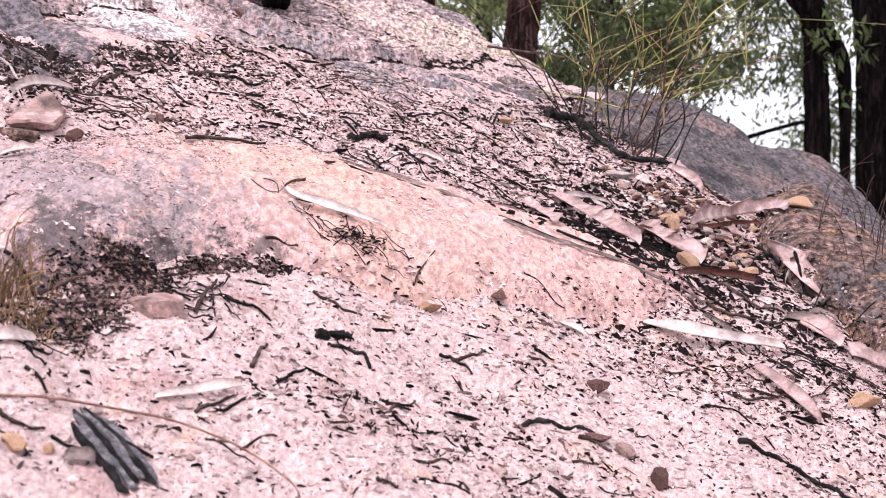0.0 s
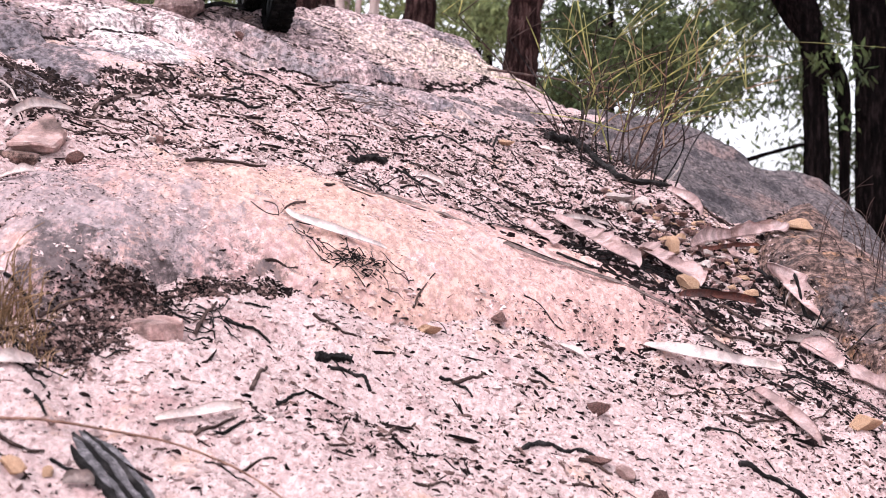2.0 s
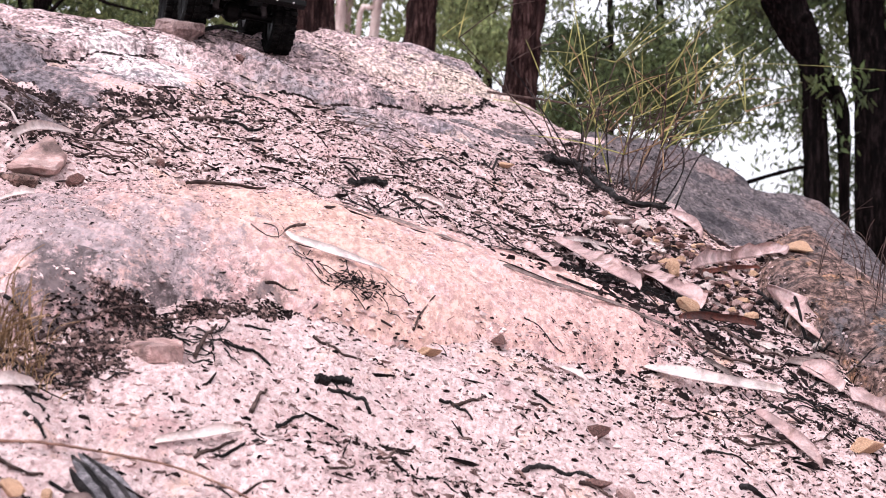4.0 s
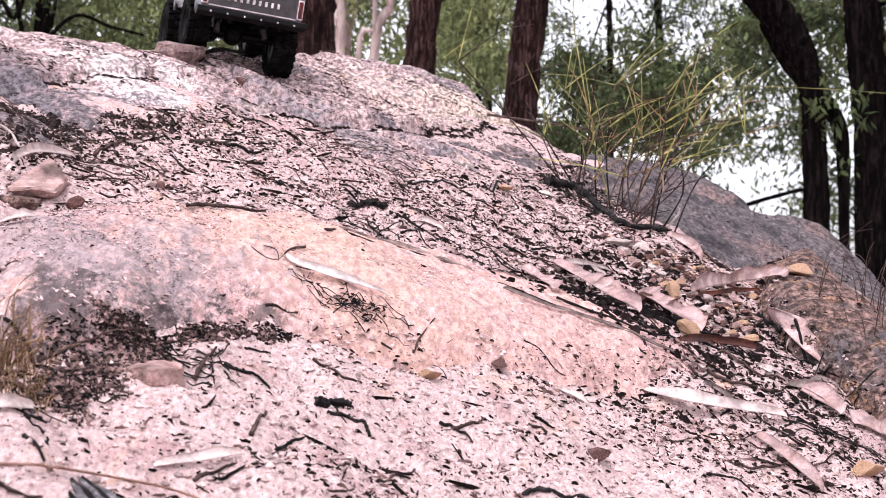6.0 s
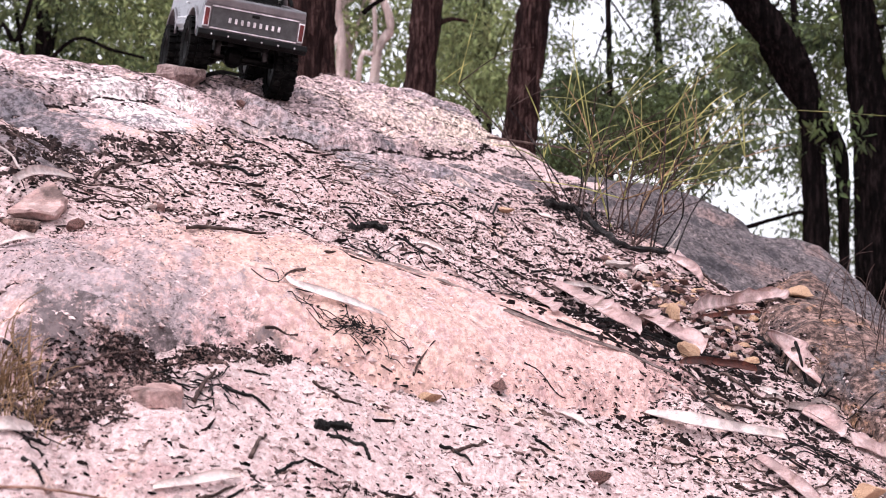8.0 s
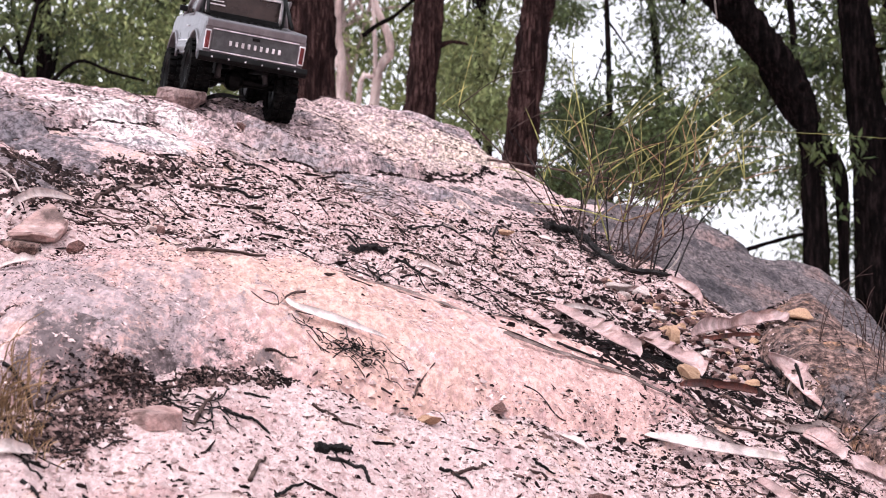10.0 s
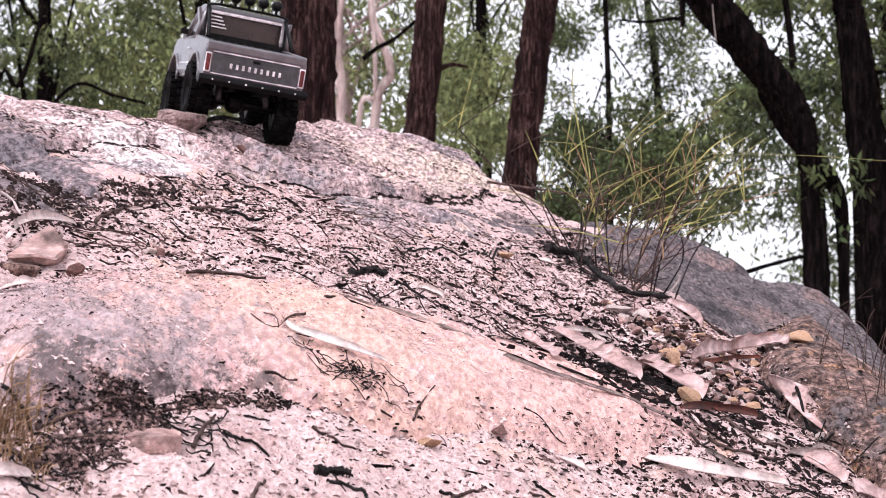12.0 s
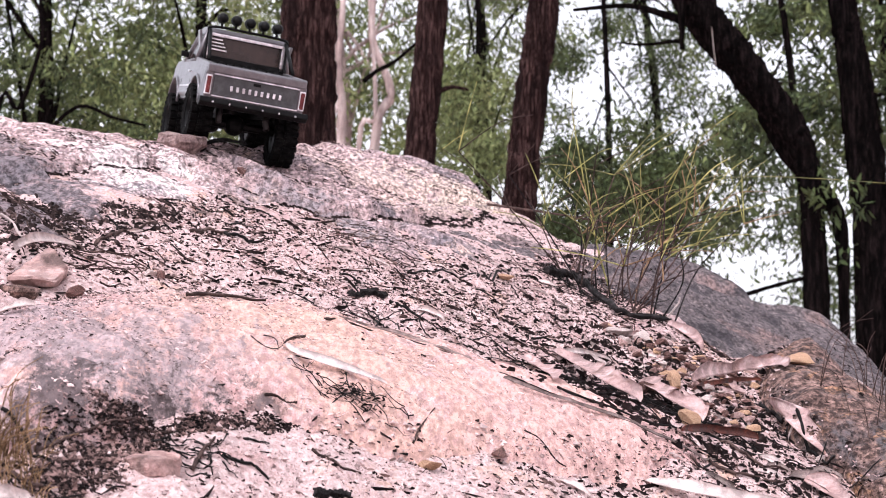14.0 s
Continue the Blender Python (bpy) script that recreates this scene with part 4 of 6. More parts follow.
def leaf(name, label, points, width, material, tilt=35, cup=0.25, lift=0.0015, blunt=0.25, category="leaf", arch_up=0.0, thick=0.0006, follow=False):
    """A long dry leaf or strip of bark: curved along its line, cupped across, with real thickness."""
    line = smooth_line([(x, y, 0) for x, y in points], 6)
    n = len(line)
    zs = top(np.array([p.x for p in line]), np.array([p.y for p in line]))
    line = [Vector((p.x, p.y, float(z))) for p, z in zip(line, zs)]
    # a stiff leaf spans hollows rather than following them
    chord = np.linspace(zs[0], zs[-1], n)
    sag = chord + max(0.0, float(np.max(zs - chord))) * 0.8 * np.sin(np.linspace(0, np.pi, n)) ** 0.6
    for i in range(n):
        line[i].z = (line[i].z if follow else float(sag[i])) + lift + arch_up * math.sin(math.pi * i / (n - 1))
    verts, faces, across = [], [], 6
    for i, p in enumerate(line):
        way = (line[min(i + 1, n - 1)] - line[max(i - 1, 0)]).normalized()
        side = way.cross(SLOPE).normalized()
        if side.y < 0:
            side = -side
        up = SLOPE
        lean = radians(tilt + (20 * math.sin(3.3 * i / n + points[0][0] * 60) if blunt >= 0.5 else 6 * math.sin(4 * i / n)))
        side = side * math.cos(lean) + up * math.sin(lean)
        face = way.cross(side).normalized()
        if face.dot(up) < 0:
            face = -face
        t = i / (n - 1)
        w = width * max(0.06, (math.sin(math.pi * (0.04 + 0.92 * t)) ** 0.7) * (1 - blunt) + blunt * (1 if 0.04 < t < 0.96 else 0.5))
        w *= 1 + 0.12 * math.sin(9 * t + points[0][0] * 40)
        if blunt >= 0.5:
            w *= 1 + 0.55 * float(grain(i * 0.9, points[0][1] * 90, 3)) + 0.3 * float(grain(i * 2.1, points[0][0] * 90, 4))
        for layer in (0, 1):
            for k in range(across + 1):
                s = k / across - 0.5
                q = p + side * (w * (s + 0.5)) + face * (cup * w * (4 * s * s) - thick * layer)
                verts.append(q)
    m = 2 * (across + 1)
    for i in range(n - 1):
        for k in range(across):
            a, b = i * m + k, (i + 1) * m + k
            faces.append((a, a + 1, b + 1, b))
            a, b = a + across + 1, b + across + 1
            faces.append((b, b + 1, a + 1, a))
        for k in (0, across):
            a, b = i * m + k, (i + 1) * m + k
            faces.append((a, b, b + across + 1, a + across + 1))
    for i in (0, n - 1):
        for k in range(across):
            a = i * m + k
            faces.append((a, a + across + 1, a + across + 2, a + 1))
    return tagged(solid(name, verts, faces, material, smooth=thick < 0.002), label, category)


def stone_mesh(seed, rough=0.35, flat=0.7):
    rng = random.Random(seed)
    bm = bmesh.new()
    bmesh.ops.create_icosphere(bm, subdivisions=3, radius=0.5)
    cuts = [(Vector((rng.gauss(0, 1), rng.gauss(0, 1), rng.gauss(0, 1))).normalized(), rng.uniform(0.23, 0.40)) for _ in range(15)]
    off = Vector((rng.uniform(0, 90), rng.uniform(0, 90), rng.uniform(0, 90)))
    for v in bm.verts:
        for way, d in cuts:
            k = v.co.dot(way) - d
            if k > 0:
                v.co -= way * k
        v.co *= 1 + rough * 0.35 * noise.fractal(v.co * 4 + off, 0.7, 2.0, 4)
        v.co.z *= flat
    me = bpy.data.meshes.new("stone")
    bm.to_mesh(me)
    bm.free()
    return me


STONES = [stone_mesh(s) for s in range(6)]


def stone(label, spot, size, material, seed=0, name="stone", sink=0.3, turn=None, group=""):
    rng = random.Random(seed)
    me = STONES[seed % 6].copy()
    me.materials.append(material)
    ob = new(name, me)
    x, y = spot
    ob.location = (x, y, float(top(x, y)) + size[2] * (0.35 - sink * 0.5))
    ob.rotation_euler = (rng.uniform(-0.15, 0.35), rng.uniform(0.0, 0.4), rng.uniform(0, 6.28) if turn is None else radians(turn))
    ob.scale = size
    return tagged(ob, label, "stone", group)


def angular(name, label, ring, heights, material, under=0.8, seed=0, sink=0.003, category="stone"):
    """A broken stone with flat faces: corners on the plan, the height of each, and a base drawn in beneath."""
    rng = random.Random(seed)
    n = len(ring)
    cx, cy = sum(p[0] for p in ring) / n, sum(p[1] for p in ring) / n
    floor_z = float(top(cx, cy)) - sink
    bm = bmesh.new()
    rows = []
    for level, grow in ((0.0, under), (0.55, 1.0), (0.92, 0.97), (1.0, 0.84)):
        rows.append([bm.verts.new((cx + (x - cx) * grow, cy + (y - cy) * grow, floor_z + (h + sink) * level)) for (x, y), h in zip(ring, heights)])
    for a, b in zip(rows, rows[1:]):
        for k in range(n):
            bm.faces.new((a[k], a[(k + 1) % n], b[(k + 1) % n], b[k]))
    bm.faces.new(rows[-1])
    bm.faces.new(rows[0][::-1])
    bmesh.ops.triangulate(bm, faces=[f for f in bm.faces if len(f.verts) > 4])
    bmesh.ops.subdivide_edges(bm, edges=list(bm.edges), cuts=3, use_grid_fill=True)
    size = max(math.hypot(x - cx, y - cy) for x, y in ring)
    off = Vector((rng.uniform(0, 50), rng.uniform(0, 50), rng.uniform(0, 50)))
    for v in bm.verts:
        v.co += Vector((1, 1, 0.8)) * (0.07 * size * noise.fractal(v.co * (2.4 / size) + off, 0.8, 2.0, 4))
    return tagged(part(name, bm, material, None), label, category)


def splinters(label, start, end, count, wide, seed):
    """A burnt log broken along its grain > each splinter."""
    rng = random.Random(seed)
    root = new("charred_log")
    a, b = Vector((*start, 0)), Vector((*end, 0))
    base = Vector((*start, float(top(*start))))
    root.location = base
    way = (b - a).normalized()
    across = Vector((-way.y, way.x, 0))
    for i in range(count):
        shift = wide * ((i + 0.5) / count - 0.5) + rng.uniform(-0.15, 0.15) * wide / count
        t0, t1 = rng.uniform(-0.08, 0.3), rng.uniform(0.65, 1.05)
        w, h = wide / count * rng.uniform(0.5, 0.85), rng.uniform(0.0007, 0.0015)
        lift = 0.0003 + 0.0018 * (1 - abs(2 * shift / wide)) + rng.uniform(0, 0.0012)
        verts, faces, steps = [], [], 9
        for k in range(steps + 1):
            p = a.lerp(b, t0 + (t1 - t0) * k / steps) + across * (shift + rng.uniform(-0.0004, 0.0004))
            z = float(top(p.x, p.y)) + lift
            thin = 0.35 if k in (0, steps) else 1.0
            for du, dv in ((-1, -1), (1, -1), (0.8, 0.7), (0.1, 1.1), (-0.9, 0.6)):
                q = p + across * (du * w * thin * rng.uniform(0.85, 1.15))
                verts.append(Vector((q.x, q.y, z + dv * h * thin * rng.uniform(0.8, 1.2))) - base)
        for k in range(steps):
            for j in range(5):
                faces.append((k * 5 + j, k * 5 + (j + 1) % 5, k * 5 + 5 + (j + 1) % 5, k * 5 + 5 + j))
        faces.append((4, 3, 2, 1, 0))
        faces.append(tuple(steps * 5 + j for j in range(5)))
        solid("splinter", verts, faces, CHAR if i % 3 == 0 else GREYCHAR, root, smooth=False)
    return tagged(root, label, "wood")


# dry leaves and shed bark
leaf("curled_leaf", "curled grey dry gum leaf lying on the sandstone slab", [(-0.0920, 0.8190), (-0.0873, 0.8120), (-0.0766, 0.8100), (-0.0631, 0.8120), (-0.0472, 0.8190), (-0.0330, 0.8330)], 0.0050, PALELEAF, 40, 0.25, 0.0020)
stick("leaf_stalk", "thin dark curled leaf stalk on the slab", [(-0.0827, 0.8440), (-0.0878, 0.8350), (-0.0913, 0.8240), (-0.0920, 0.8190)], 0.0009, TWIG, lift=2.5, category="stalk")
leaf("gum_leaf", "long pale pinkish gum leaf on sandy soil", [(0.1298, 0.9120), (0.1435, 0.9010), (0.1679, 0.8960), (0.1968, 0.9130), (0.2269, 0.9280)], 0.0095, DRYLEAF, 30, 0.15, 0.003)
leaf("gum_leaf", "pale arched gum leaf beside the pink stone", [(-0.2668, 0.8530), (-0.2668, 0.8730), (-0.2600, 0.8870), (-0.2549, 0.9200), (-0.2477, 0.9450)], 0.0062, DRYLEAF, 40, 0.2, 0.006, arch_up=0.002)
leaf("gum_leaf", "pale flat gum leaf half under litter", [(-0.1869, 0.5780), (-0.1768, 0.5830), (-0.1712, 0.5930)], 0.006, DRYLEAF, 35)
leaf("bark_strip", "pale flat strip of shed bark in the gully", [(0.0872, 1.1350), (0.1055, 1.1120), (0.1191, 1.0360), (0.1434, 1.0250)], 0.013, PINKLEAF, 30, 0.12, 0.004, 0.6)
leaf("bark_strip", "short curled strip of shed bark in the gully", [(0.0570, 1.0580), (0.0651, 1.0380), (0.0745, 0.9550)], 0.012, PINKLEAF, 35, 0.2, 0.004, 0.6)
leaf("bark_strip", "broad pale strip of shed bark across the gully", [(0.1575, 1.1450), (0.1618, 1.0700), (0.1781, 1.0650), (0.1940, 1.0580)], 0.015, PINKLEAF, 40, 0.15, 0.004, 0.6)
leaf("bark_curl", "dark red curled bark lying in the gully", [(0.1654, 0.9820), (0.1949, 1.0400), (0.2185, 1.0530), (0.2368, 1.0630)], 0.0065, REDBARK, 60, 0.3, 0.002, 0.3)
leaf("bark_strip", "mauve strip of bark leaning on the boulder", [(0.2103, 1.1860), (0.2568, 1.2620), (0.2915, 1.2810), (0.2997, 1.2380)], 0.014, PINKLEAF, 45, 0.15, 0.006, 0.5)
leaf("bark_strip", "dark underside of bark leaning on stones", [(0.2094, 1.1780), (0.2549, 1.2530), (0.2896, 1.2840)], 0.005, REDBARK, 50, 0.15, 0.003, 0.5)
leaf("bark_strip", "short upright flake of pale bark", [(0.2536, 1.2590), (0.2523, 1.2280), (0.2433, 1.1680)], 0.010, PINKLEAF, 20, 0.1, 0.004, 0.6)
leaf("gum_leaf", "broad pink dry leaf propped in the litter", [(0.2807, 1.2080), (0.2708, 1.1150), (0.2797, 1.0970), (0.2907, 1.0760)], 0.018, PINKLEAF, 40, 0.15, 0.004, 0.3)
leaf("gum_leaf", "brown narrow leaf on dark litter", [(0.1919, 0.8740), (0.2017, 0.8560), (0.2107, 0.8370), (0.2209, 0.8250)], 0.008, PINKLEAF, 40, 0.2, 0.002)
leaf("gum_leaf", "pink dry leaf beside the gully", [(0.2519, 0.9930), (0.2626, 0.9880), (0.2734, 0.9700)], 0.013, PINKLEAF, 45, 0.15, 0.003, 0.3)
leaf("gum_leaf", "thin pale leaf with a dark edge on sand", [(-0.1208, 0.5900), (-0.1068, 0.5980), (-0.0962, 0.6070), (-0.0878, 0.6170)], 0.005, DRYLEAF, 35, 0.2)
leaf("gum_leaf", "white weathered leaf on the slab's edge", [(-0.2410, 0.7550), (-0.2274, 0.7500), (-0.2192, 0.7550)], 0.005, DRYLEAF, 40)
leaf("gum_leaf", "pale narrow leaf in the gully litter", [(0.0921, 1.1390), (0.1161, 1.1740), (0.1459, 1.2180)], 0.0045, DRYLEAF, 40)
leaf("gum_leaf", "grey-pink leaf among gully stones", [(0.2193, 1.3770), (0.2348, 1.3710), (0.2442, 1.3320)], 0.010, PINKLEAF, 40)
leaf("bark_flake", "black bark flake beside the brow stone", [(-0.2491, 1.4210), (-0.2372, 1.4970), (-0.2206, 1.6040)], 0.006, CHAR, 30, 0.1, 0.003, 0.5)
leaf("bark_strip", "long grey bark strip along the slab's edge", [(0.0394, 0.9240), (0.0655, 0.9260), (0.1042, 0.9390), (0.1525, 0.9580), (0.1880, 0.9780)], 0.0028, GREYBARK, 35, 0.3, 0.002, 0.6, follow=True)
leaf("bark_strip", "long thin bark strip along the slab's edge", [(-0.0673, 0.9090), (-0.0320, 0.9460), (0.0061, 0.9480), (0.0194, 0.9480)], 0.0020, GREYBARK, 35, 0.3, 0.002, 0.6, follow=True)
leaf("bark_strip", "grey bark strip in the gully", [(0.2434, 0.9990), (0.2582, 0.9940), (0.2703, 0.9800)], 0.007, GREYBARK, 35, 0.3, 0.002, 0.6)
leaf("bark_flake", "grey bark flake on the sandy slope", [(-0.1427, 0.5280), (-0.1372, 0.5300), (-0.1324, 0.5320)], 0.006, GREYBARK, 30)
leaf("bark_flake", "wide mauve bark flake on sandy soil", [(0.2811, 0.9630), (0.2949, 0.9700), (0.3114, 0.9730)], 0.016, PINKLEAF, 35, 0.1, 0.003, 0.5)

# charred wood and sticks
splinters("split grey-black charred log lying on sand", (-0.1466, 0.5640), (-0.1105, 0.5280), 9, 0.019, 5)
stick("long_twig", "long thin reddish twig across the sand", [(-0.1740, 0.5450), (-0.1557, 0.5580), (-0.1389, 0.5720), (-0.1123, 0.5770), (-0.0877, 0.5680), (-0.0711, 0.5630), (-0.0567, 0.5550)], 0.0009, TANTWIG, 0.6, 1.5, stiff=True)
stick("charred_stick", "straight charred stick on sandy soil", [(0.1601, 0.7600), (0.1781, 0.7690), (0.1961, 0.7670), (0.2113, 0.7340)], 0.0022, CHAR, 0.8)
stick("charred_stick", "crooked dark stick half sunk in sand", [(0.0397, 0.7010), (0.0534, 0.7140), (0.0650, 0.7150), (0.0772, 0.7160)], 0.0020, CHAR, 0.6)
stick("charcoal", "small black charcoal lump on sand", [(-0.0630, 0.7000), (-0.0548, 0.7030), (-0.0459, 0.7050)], 0.0026, CHAR, 0.8, category="wood", sides=5)
stick("charred_stick", "bent charred twig on sand", [(-0.0572, 0.6970), (-0.0448, 0.7000), (-0.0392, 0.7010), (-0.0361, 0.6960)], 0.0014, CHAR, 0.9)
stick("charred_stick", "short charred stick on sand", [(-0.0757, 0.6400), (-0.0707, 0.6460), (-0.0647, 0.6540)], 0.0015, CHAR, 0.6)
stick("charcoal", "long black charcoal piece in the gully", [(-0.0730, 1.0940), (-0.0588, 1.0910), (-0.0441, 1.0980)], 0.0032, CHAR, 0.8, category="wood", sides=6)
stick("charred_stick", "dark stick in the gully litter", [(-0.0413, 1.0920), (-0.0234, 1.0760), (-0.0052, 1.0730)], 0.0018, CHAR, 0.6)
stick("charred_stick", "short dark stick in upper litter", [(-0.1270, 1.0670), (-0.1198, 1.0950), (-0.1092, 1.0950)], 0.0018, CHAR, 0.6)
stick("charred_stick", "dark stick along the outcrop's foot", [(-0.0340, 1.2270), (-0.0071, 1.2670), (0.0240, 1.2960), (0.0470, 1.3600)], 0.0016, CHAR, 0.7)
stick("charred_stick", "dark twisted root by the outcrop", [(0.0316, 1.2880), (0.0526, 1.3630), (0.0686, 1.4110)], 0.0020, CHAR, 0.6)
stick("fallen_branch", "thick black fallen branch curving under the scrub", [(0.1079, 1.4580), (0.1318, 1.4830), (0.1517, 1.4740), (0.1628, 1.4260), (0.1796, 1.3700), (0.2193, 1.3840)], 0.0055, CHAR, 0.6, 1.2)
stick("dead_twig", "long thin dark twig over the grey rock", [(0.2197, 1.3870), (0.2503, 1.3650), (0.2821, 1.3340)], 0.0014, TWIG, 0.7, 2.0)
stick("charred_stick", "dark stick beside the boulder", [(0.2764, 1.2320), (0.2797, 1.1670), (0.2805, 1.0970), (0.2946, 1.0680)], 0.0022, CHAR, 0.7, 2.0)
stick("charred_stick", "black burnt stick along the slab's edge", [(0.0765, 0.9470), (0.1054, 0.9500), (0.1425, 0.9680), (0.1846, 1.0070)], 0.0014, CHAR, 0.6, 1.2)
stick("charred_stick", "black burnt stick beside the bark strips", [(0.0361, 0.9340), (0.0586, 0.9340), (0.0850, 0.9350)], 0.0012, CHAR, 0.5, 1.2)
stick("dead_twig", "thin twig along the slab's edge", [(-0.0749, 0.8910), (-0.0533, 0.9200), (-0.0244, 0.9470)], 0.0014, TWIG, 0.6)
stick("dead_twig", "thin twig resting on the slab's edge", [(-0.0469, 0.9400), (-0.0129, 0.9470), (0.0168, 0.9470)], 0.0014, TWIG, 0.6)
stick("dead_twig", "thin bent twig on the slab's lower edge", [(-0.0168, 0.8020), (-0.0137, 0.8130), (-0.0096, 0.8230), (-0.0047, 0.8370)], 0.0010, TWIG, 0.5, 1.5)
stick("dead_twig", "dark crooked twig on sand", [(-0.0304, 0.6520), (-0.0229, 0.6780), (-0.0186, 0.6810), (-0.0136, 0.6910)], 0.0012, TWIG, 0.6)
stick("dead_twig", "thin straight twig on sand", [(-0.0509, 0.6150), (-0.0445, 0.6180), (-0.0391, 0.6230)], 0.0010, TWIG, 0.6)
stick("dead_twig", "thin dark twig on sand", [(-0.0867, 0.6360), (-0.0857, 0.6480), (-0.0848, 0.6760)], 0.0016, TWIG, 0.6)
stick("dead_twig", "short twig on sand", [(0.0048, 0.7440), (0.0138, 0.7460), (0.0227, 0.7630)], 0.0016, TWIG, 0.6)
stick("dead_twig", "crooked twig on sand", [(0.0471, 0.7760), (0.0556, 0.7860), (0.0634, 0.7660)], 0.0014, TWIG, 0.6)
stick("dead_twig", "thin forked twig on sand", [(-0.0840, 0.5820), (-0.0790, 0.5880), (-0.0699, 0.5910)], 0.0010, TWIG, 0.6)
stick("dead_twig", "short dark twig on sand", [(-0.1045, 0.5920), (-0.0987, 0.6000), (-0.0896, 0.6120)], 0.0014, TWIG, 0.6)
stick("dead_twig", "long thin twig over dark litter", [(0.1716, 0.8270), (0.2020, 0.8430), (0.2308, 0.8620), (0.2557, 0.8880)], 0.0012, TWIG, 0.6, 2)
stick("dead_twig", "thin twig on the sandy slope", [(0.0559, 0.6750), (0.0665, 0.6720), (0.0748, 0.6740)], 0.0012, TWIG, 0.6)
stick("dead_twig", "dark root along the slab's dark foot", [(-0.1835, 0.6390), (-0.1658, 0.6610), (-0.1447, 0.6870), (-0.1283, 0.7030)], 0.0012, TWIG, 0.6, 1.5)
stick("dead_twig", "dark crooked twig at the slab's foot", [(-0.1188, 0.6730), (-0.1166, 0.6870), (-0.1131, 0.7030)], 0.0018, TWIG, 0.5, 2)
stick("dead_twig", "dark twig at the slab's lower edge", [(-0.0680, 0.7390), (-0.0540, 0.7300), (-0.0428, 0.7400)], 0.0013, TWIG, 0.6)
stick("dead_twig", "thin dark twig in leaf litter", [(-0.1901, 0.6030), (-0.1786, 0.6050), (-0.1671, 0.6120)], 0.0016, TWIG, 0.6, 2)
stick("dead_twig", "pale thin stalk in the upper litter", [(-0.2992, 0.9430), (-0.2891, 0.9410), (-0.2689, 0.9050)], 0.0016, DRYLEAF, 0.6, 2)
stick("dead_twig", "thin dark twig in the upper litter", [(-0.2472, 0.9930), (-0.2384, 1.0330), (-0.2273, 1.0790)], 0.0020, TWIG, 0.6, 1)
stick("dead_twig", "dark bent twig in the upper litter", [(-0.1977, 1.0950), (-0.1896, 1.1390), (-0.1754, 1.1510)], 0.0022, TWIG, 0.6, 1)
stick("dead_twig", "dark twig in the pebbly litter", [(-0.1796, 1.1480), (-0.1624, 1.1410), (-0.1473, 1.1380)], 0.0022, CHAR, 0.6, 1)
stick("dead_twig", "thin twig near the slab's upper edge", [(-0.1579, 0.8650), (-0.1391, 0.9010), (-0.1154, 0.9140)], 0.0018, TWIG, 0.6, 1)
stick("dead_twig", "dead twig beside the gully stones", [(0.1827, 0.9750), (0.2013, 0.9700), (0.2341, 0.9770)], 0.0018, TWIG, 0.6, 1.5)
stick("dead_twig", "dead twig across the dark litter", [(0.2026, 1.0370), (0.2206, 1.0050), (0.2531, 1.0220)], 0.0016, TWIG, 0.6, 1.5)

# stones
angular("stone", "angular pink-orange sandstone wedge beside the slab", [(-0.264, 0.846), (-0.247, 0.838), (-0.233, 0.848), (-0.232, 0.868), (-0.247, 0.880), (-0.262, 0.872)], [0.003, 0.003, 0.003, 0.013, 0.024, 0.013], PINKSTONE, 0.72, 3)
# added dark body in place of the shade beneath the wedge
angular("stone", "flat dark body standing in for the wedge's shaded underside", [(-0.272, 0.834), (-0.252, 0.828), (-0.240, 0.836), (-0.250, 0.846), (-0.270, 0.848)], [0.006, 0.005, 0.004, 0.006, 0.007], BROWNROCK, 0.8, 4)
stone("hollow dark stone beside the pink lump", (-0.2160, 0.8240), (0.018, 0.014, 0.014), REDSTONE, 3)
stone("small yellow stone in the gully litter", (0.0610, 1.3540), (0.020, 0.016, 0.014), OCHRE, 4, sink=0.1)
stone("flat orange-yellow stone on the boulder", (0.3212, 1.2680), (0.036, 0.026, 0.014), OCHRE, 5, sink=0.2)
stone("orange stone beside dark litter", (0.2564, 0.8570), (0.026, 0.020, 0.018), OCHRE, 0)
stone("rough brown stone on sandy soil", (0.1065, 0.6860), (0.017, 0.015, 0.018), REDSTONE, 1)
stone("smooth pink pebble on sandy soil", (0.0915, 0.7070), (0.014, 0.012, 0.011), PINKSTONE, 2)
stone("red-brown stone half sunk in sand", (0.0837, 0.7830), (0.026, 0.020, 0.014), REDSTONE, 3, sink=0.5)
stone("pinkish pebble beside the crooked stick", (0.0783, 0.7110), (0.018, 0.013, 0.012), REDSTONE, 4)
angular("stone", "pale pink crumbling stone at the slab's foot", [(-0.150, 0.655), (-0.134, 0.648), (-0.122, 0.660), (-0.125, 0.675), (-0.142, 0.676)], [0.004, 0.004, 0.003, 0.006, 0.006], PINKSTONE, 1.0, 9, sink=0.005)
stone("small orange stone at the slab's foot", (-0.0092, 0.7920), (0.019, 0.014, 0.010), OCHRE, 0, sink=0.4)
stone("small yellow stone on sandy soil", (-0.1498, 0.5330), (0.008, 0.007, 0.006), OCHRE, 1)
stone("yellowish stone on sandy soil", (-0.1590, 0.5210), (0.013, 0.011, 0.010), OCHRE, 2)
stone("white pebble on sandy soil", (0.0506, 0.6590), (0.009, 0.008, 0.007), PALESTONE, 3)
stone("white pebble in the upper litter", (-0.1990, 0.9500), (0.010, 0.009, 0.009), PALESTONE, 0)
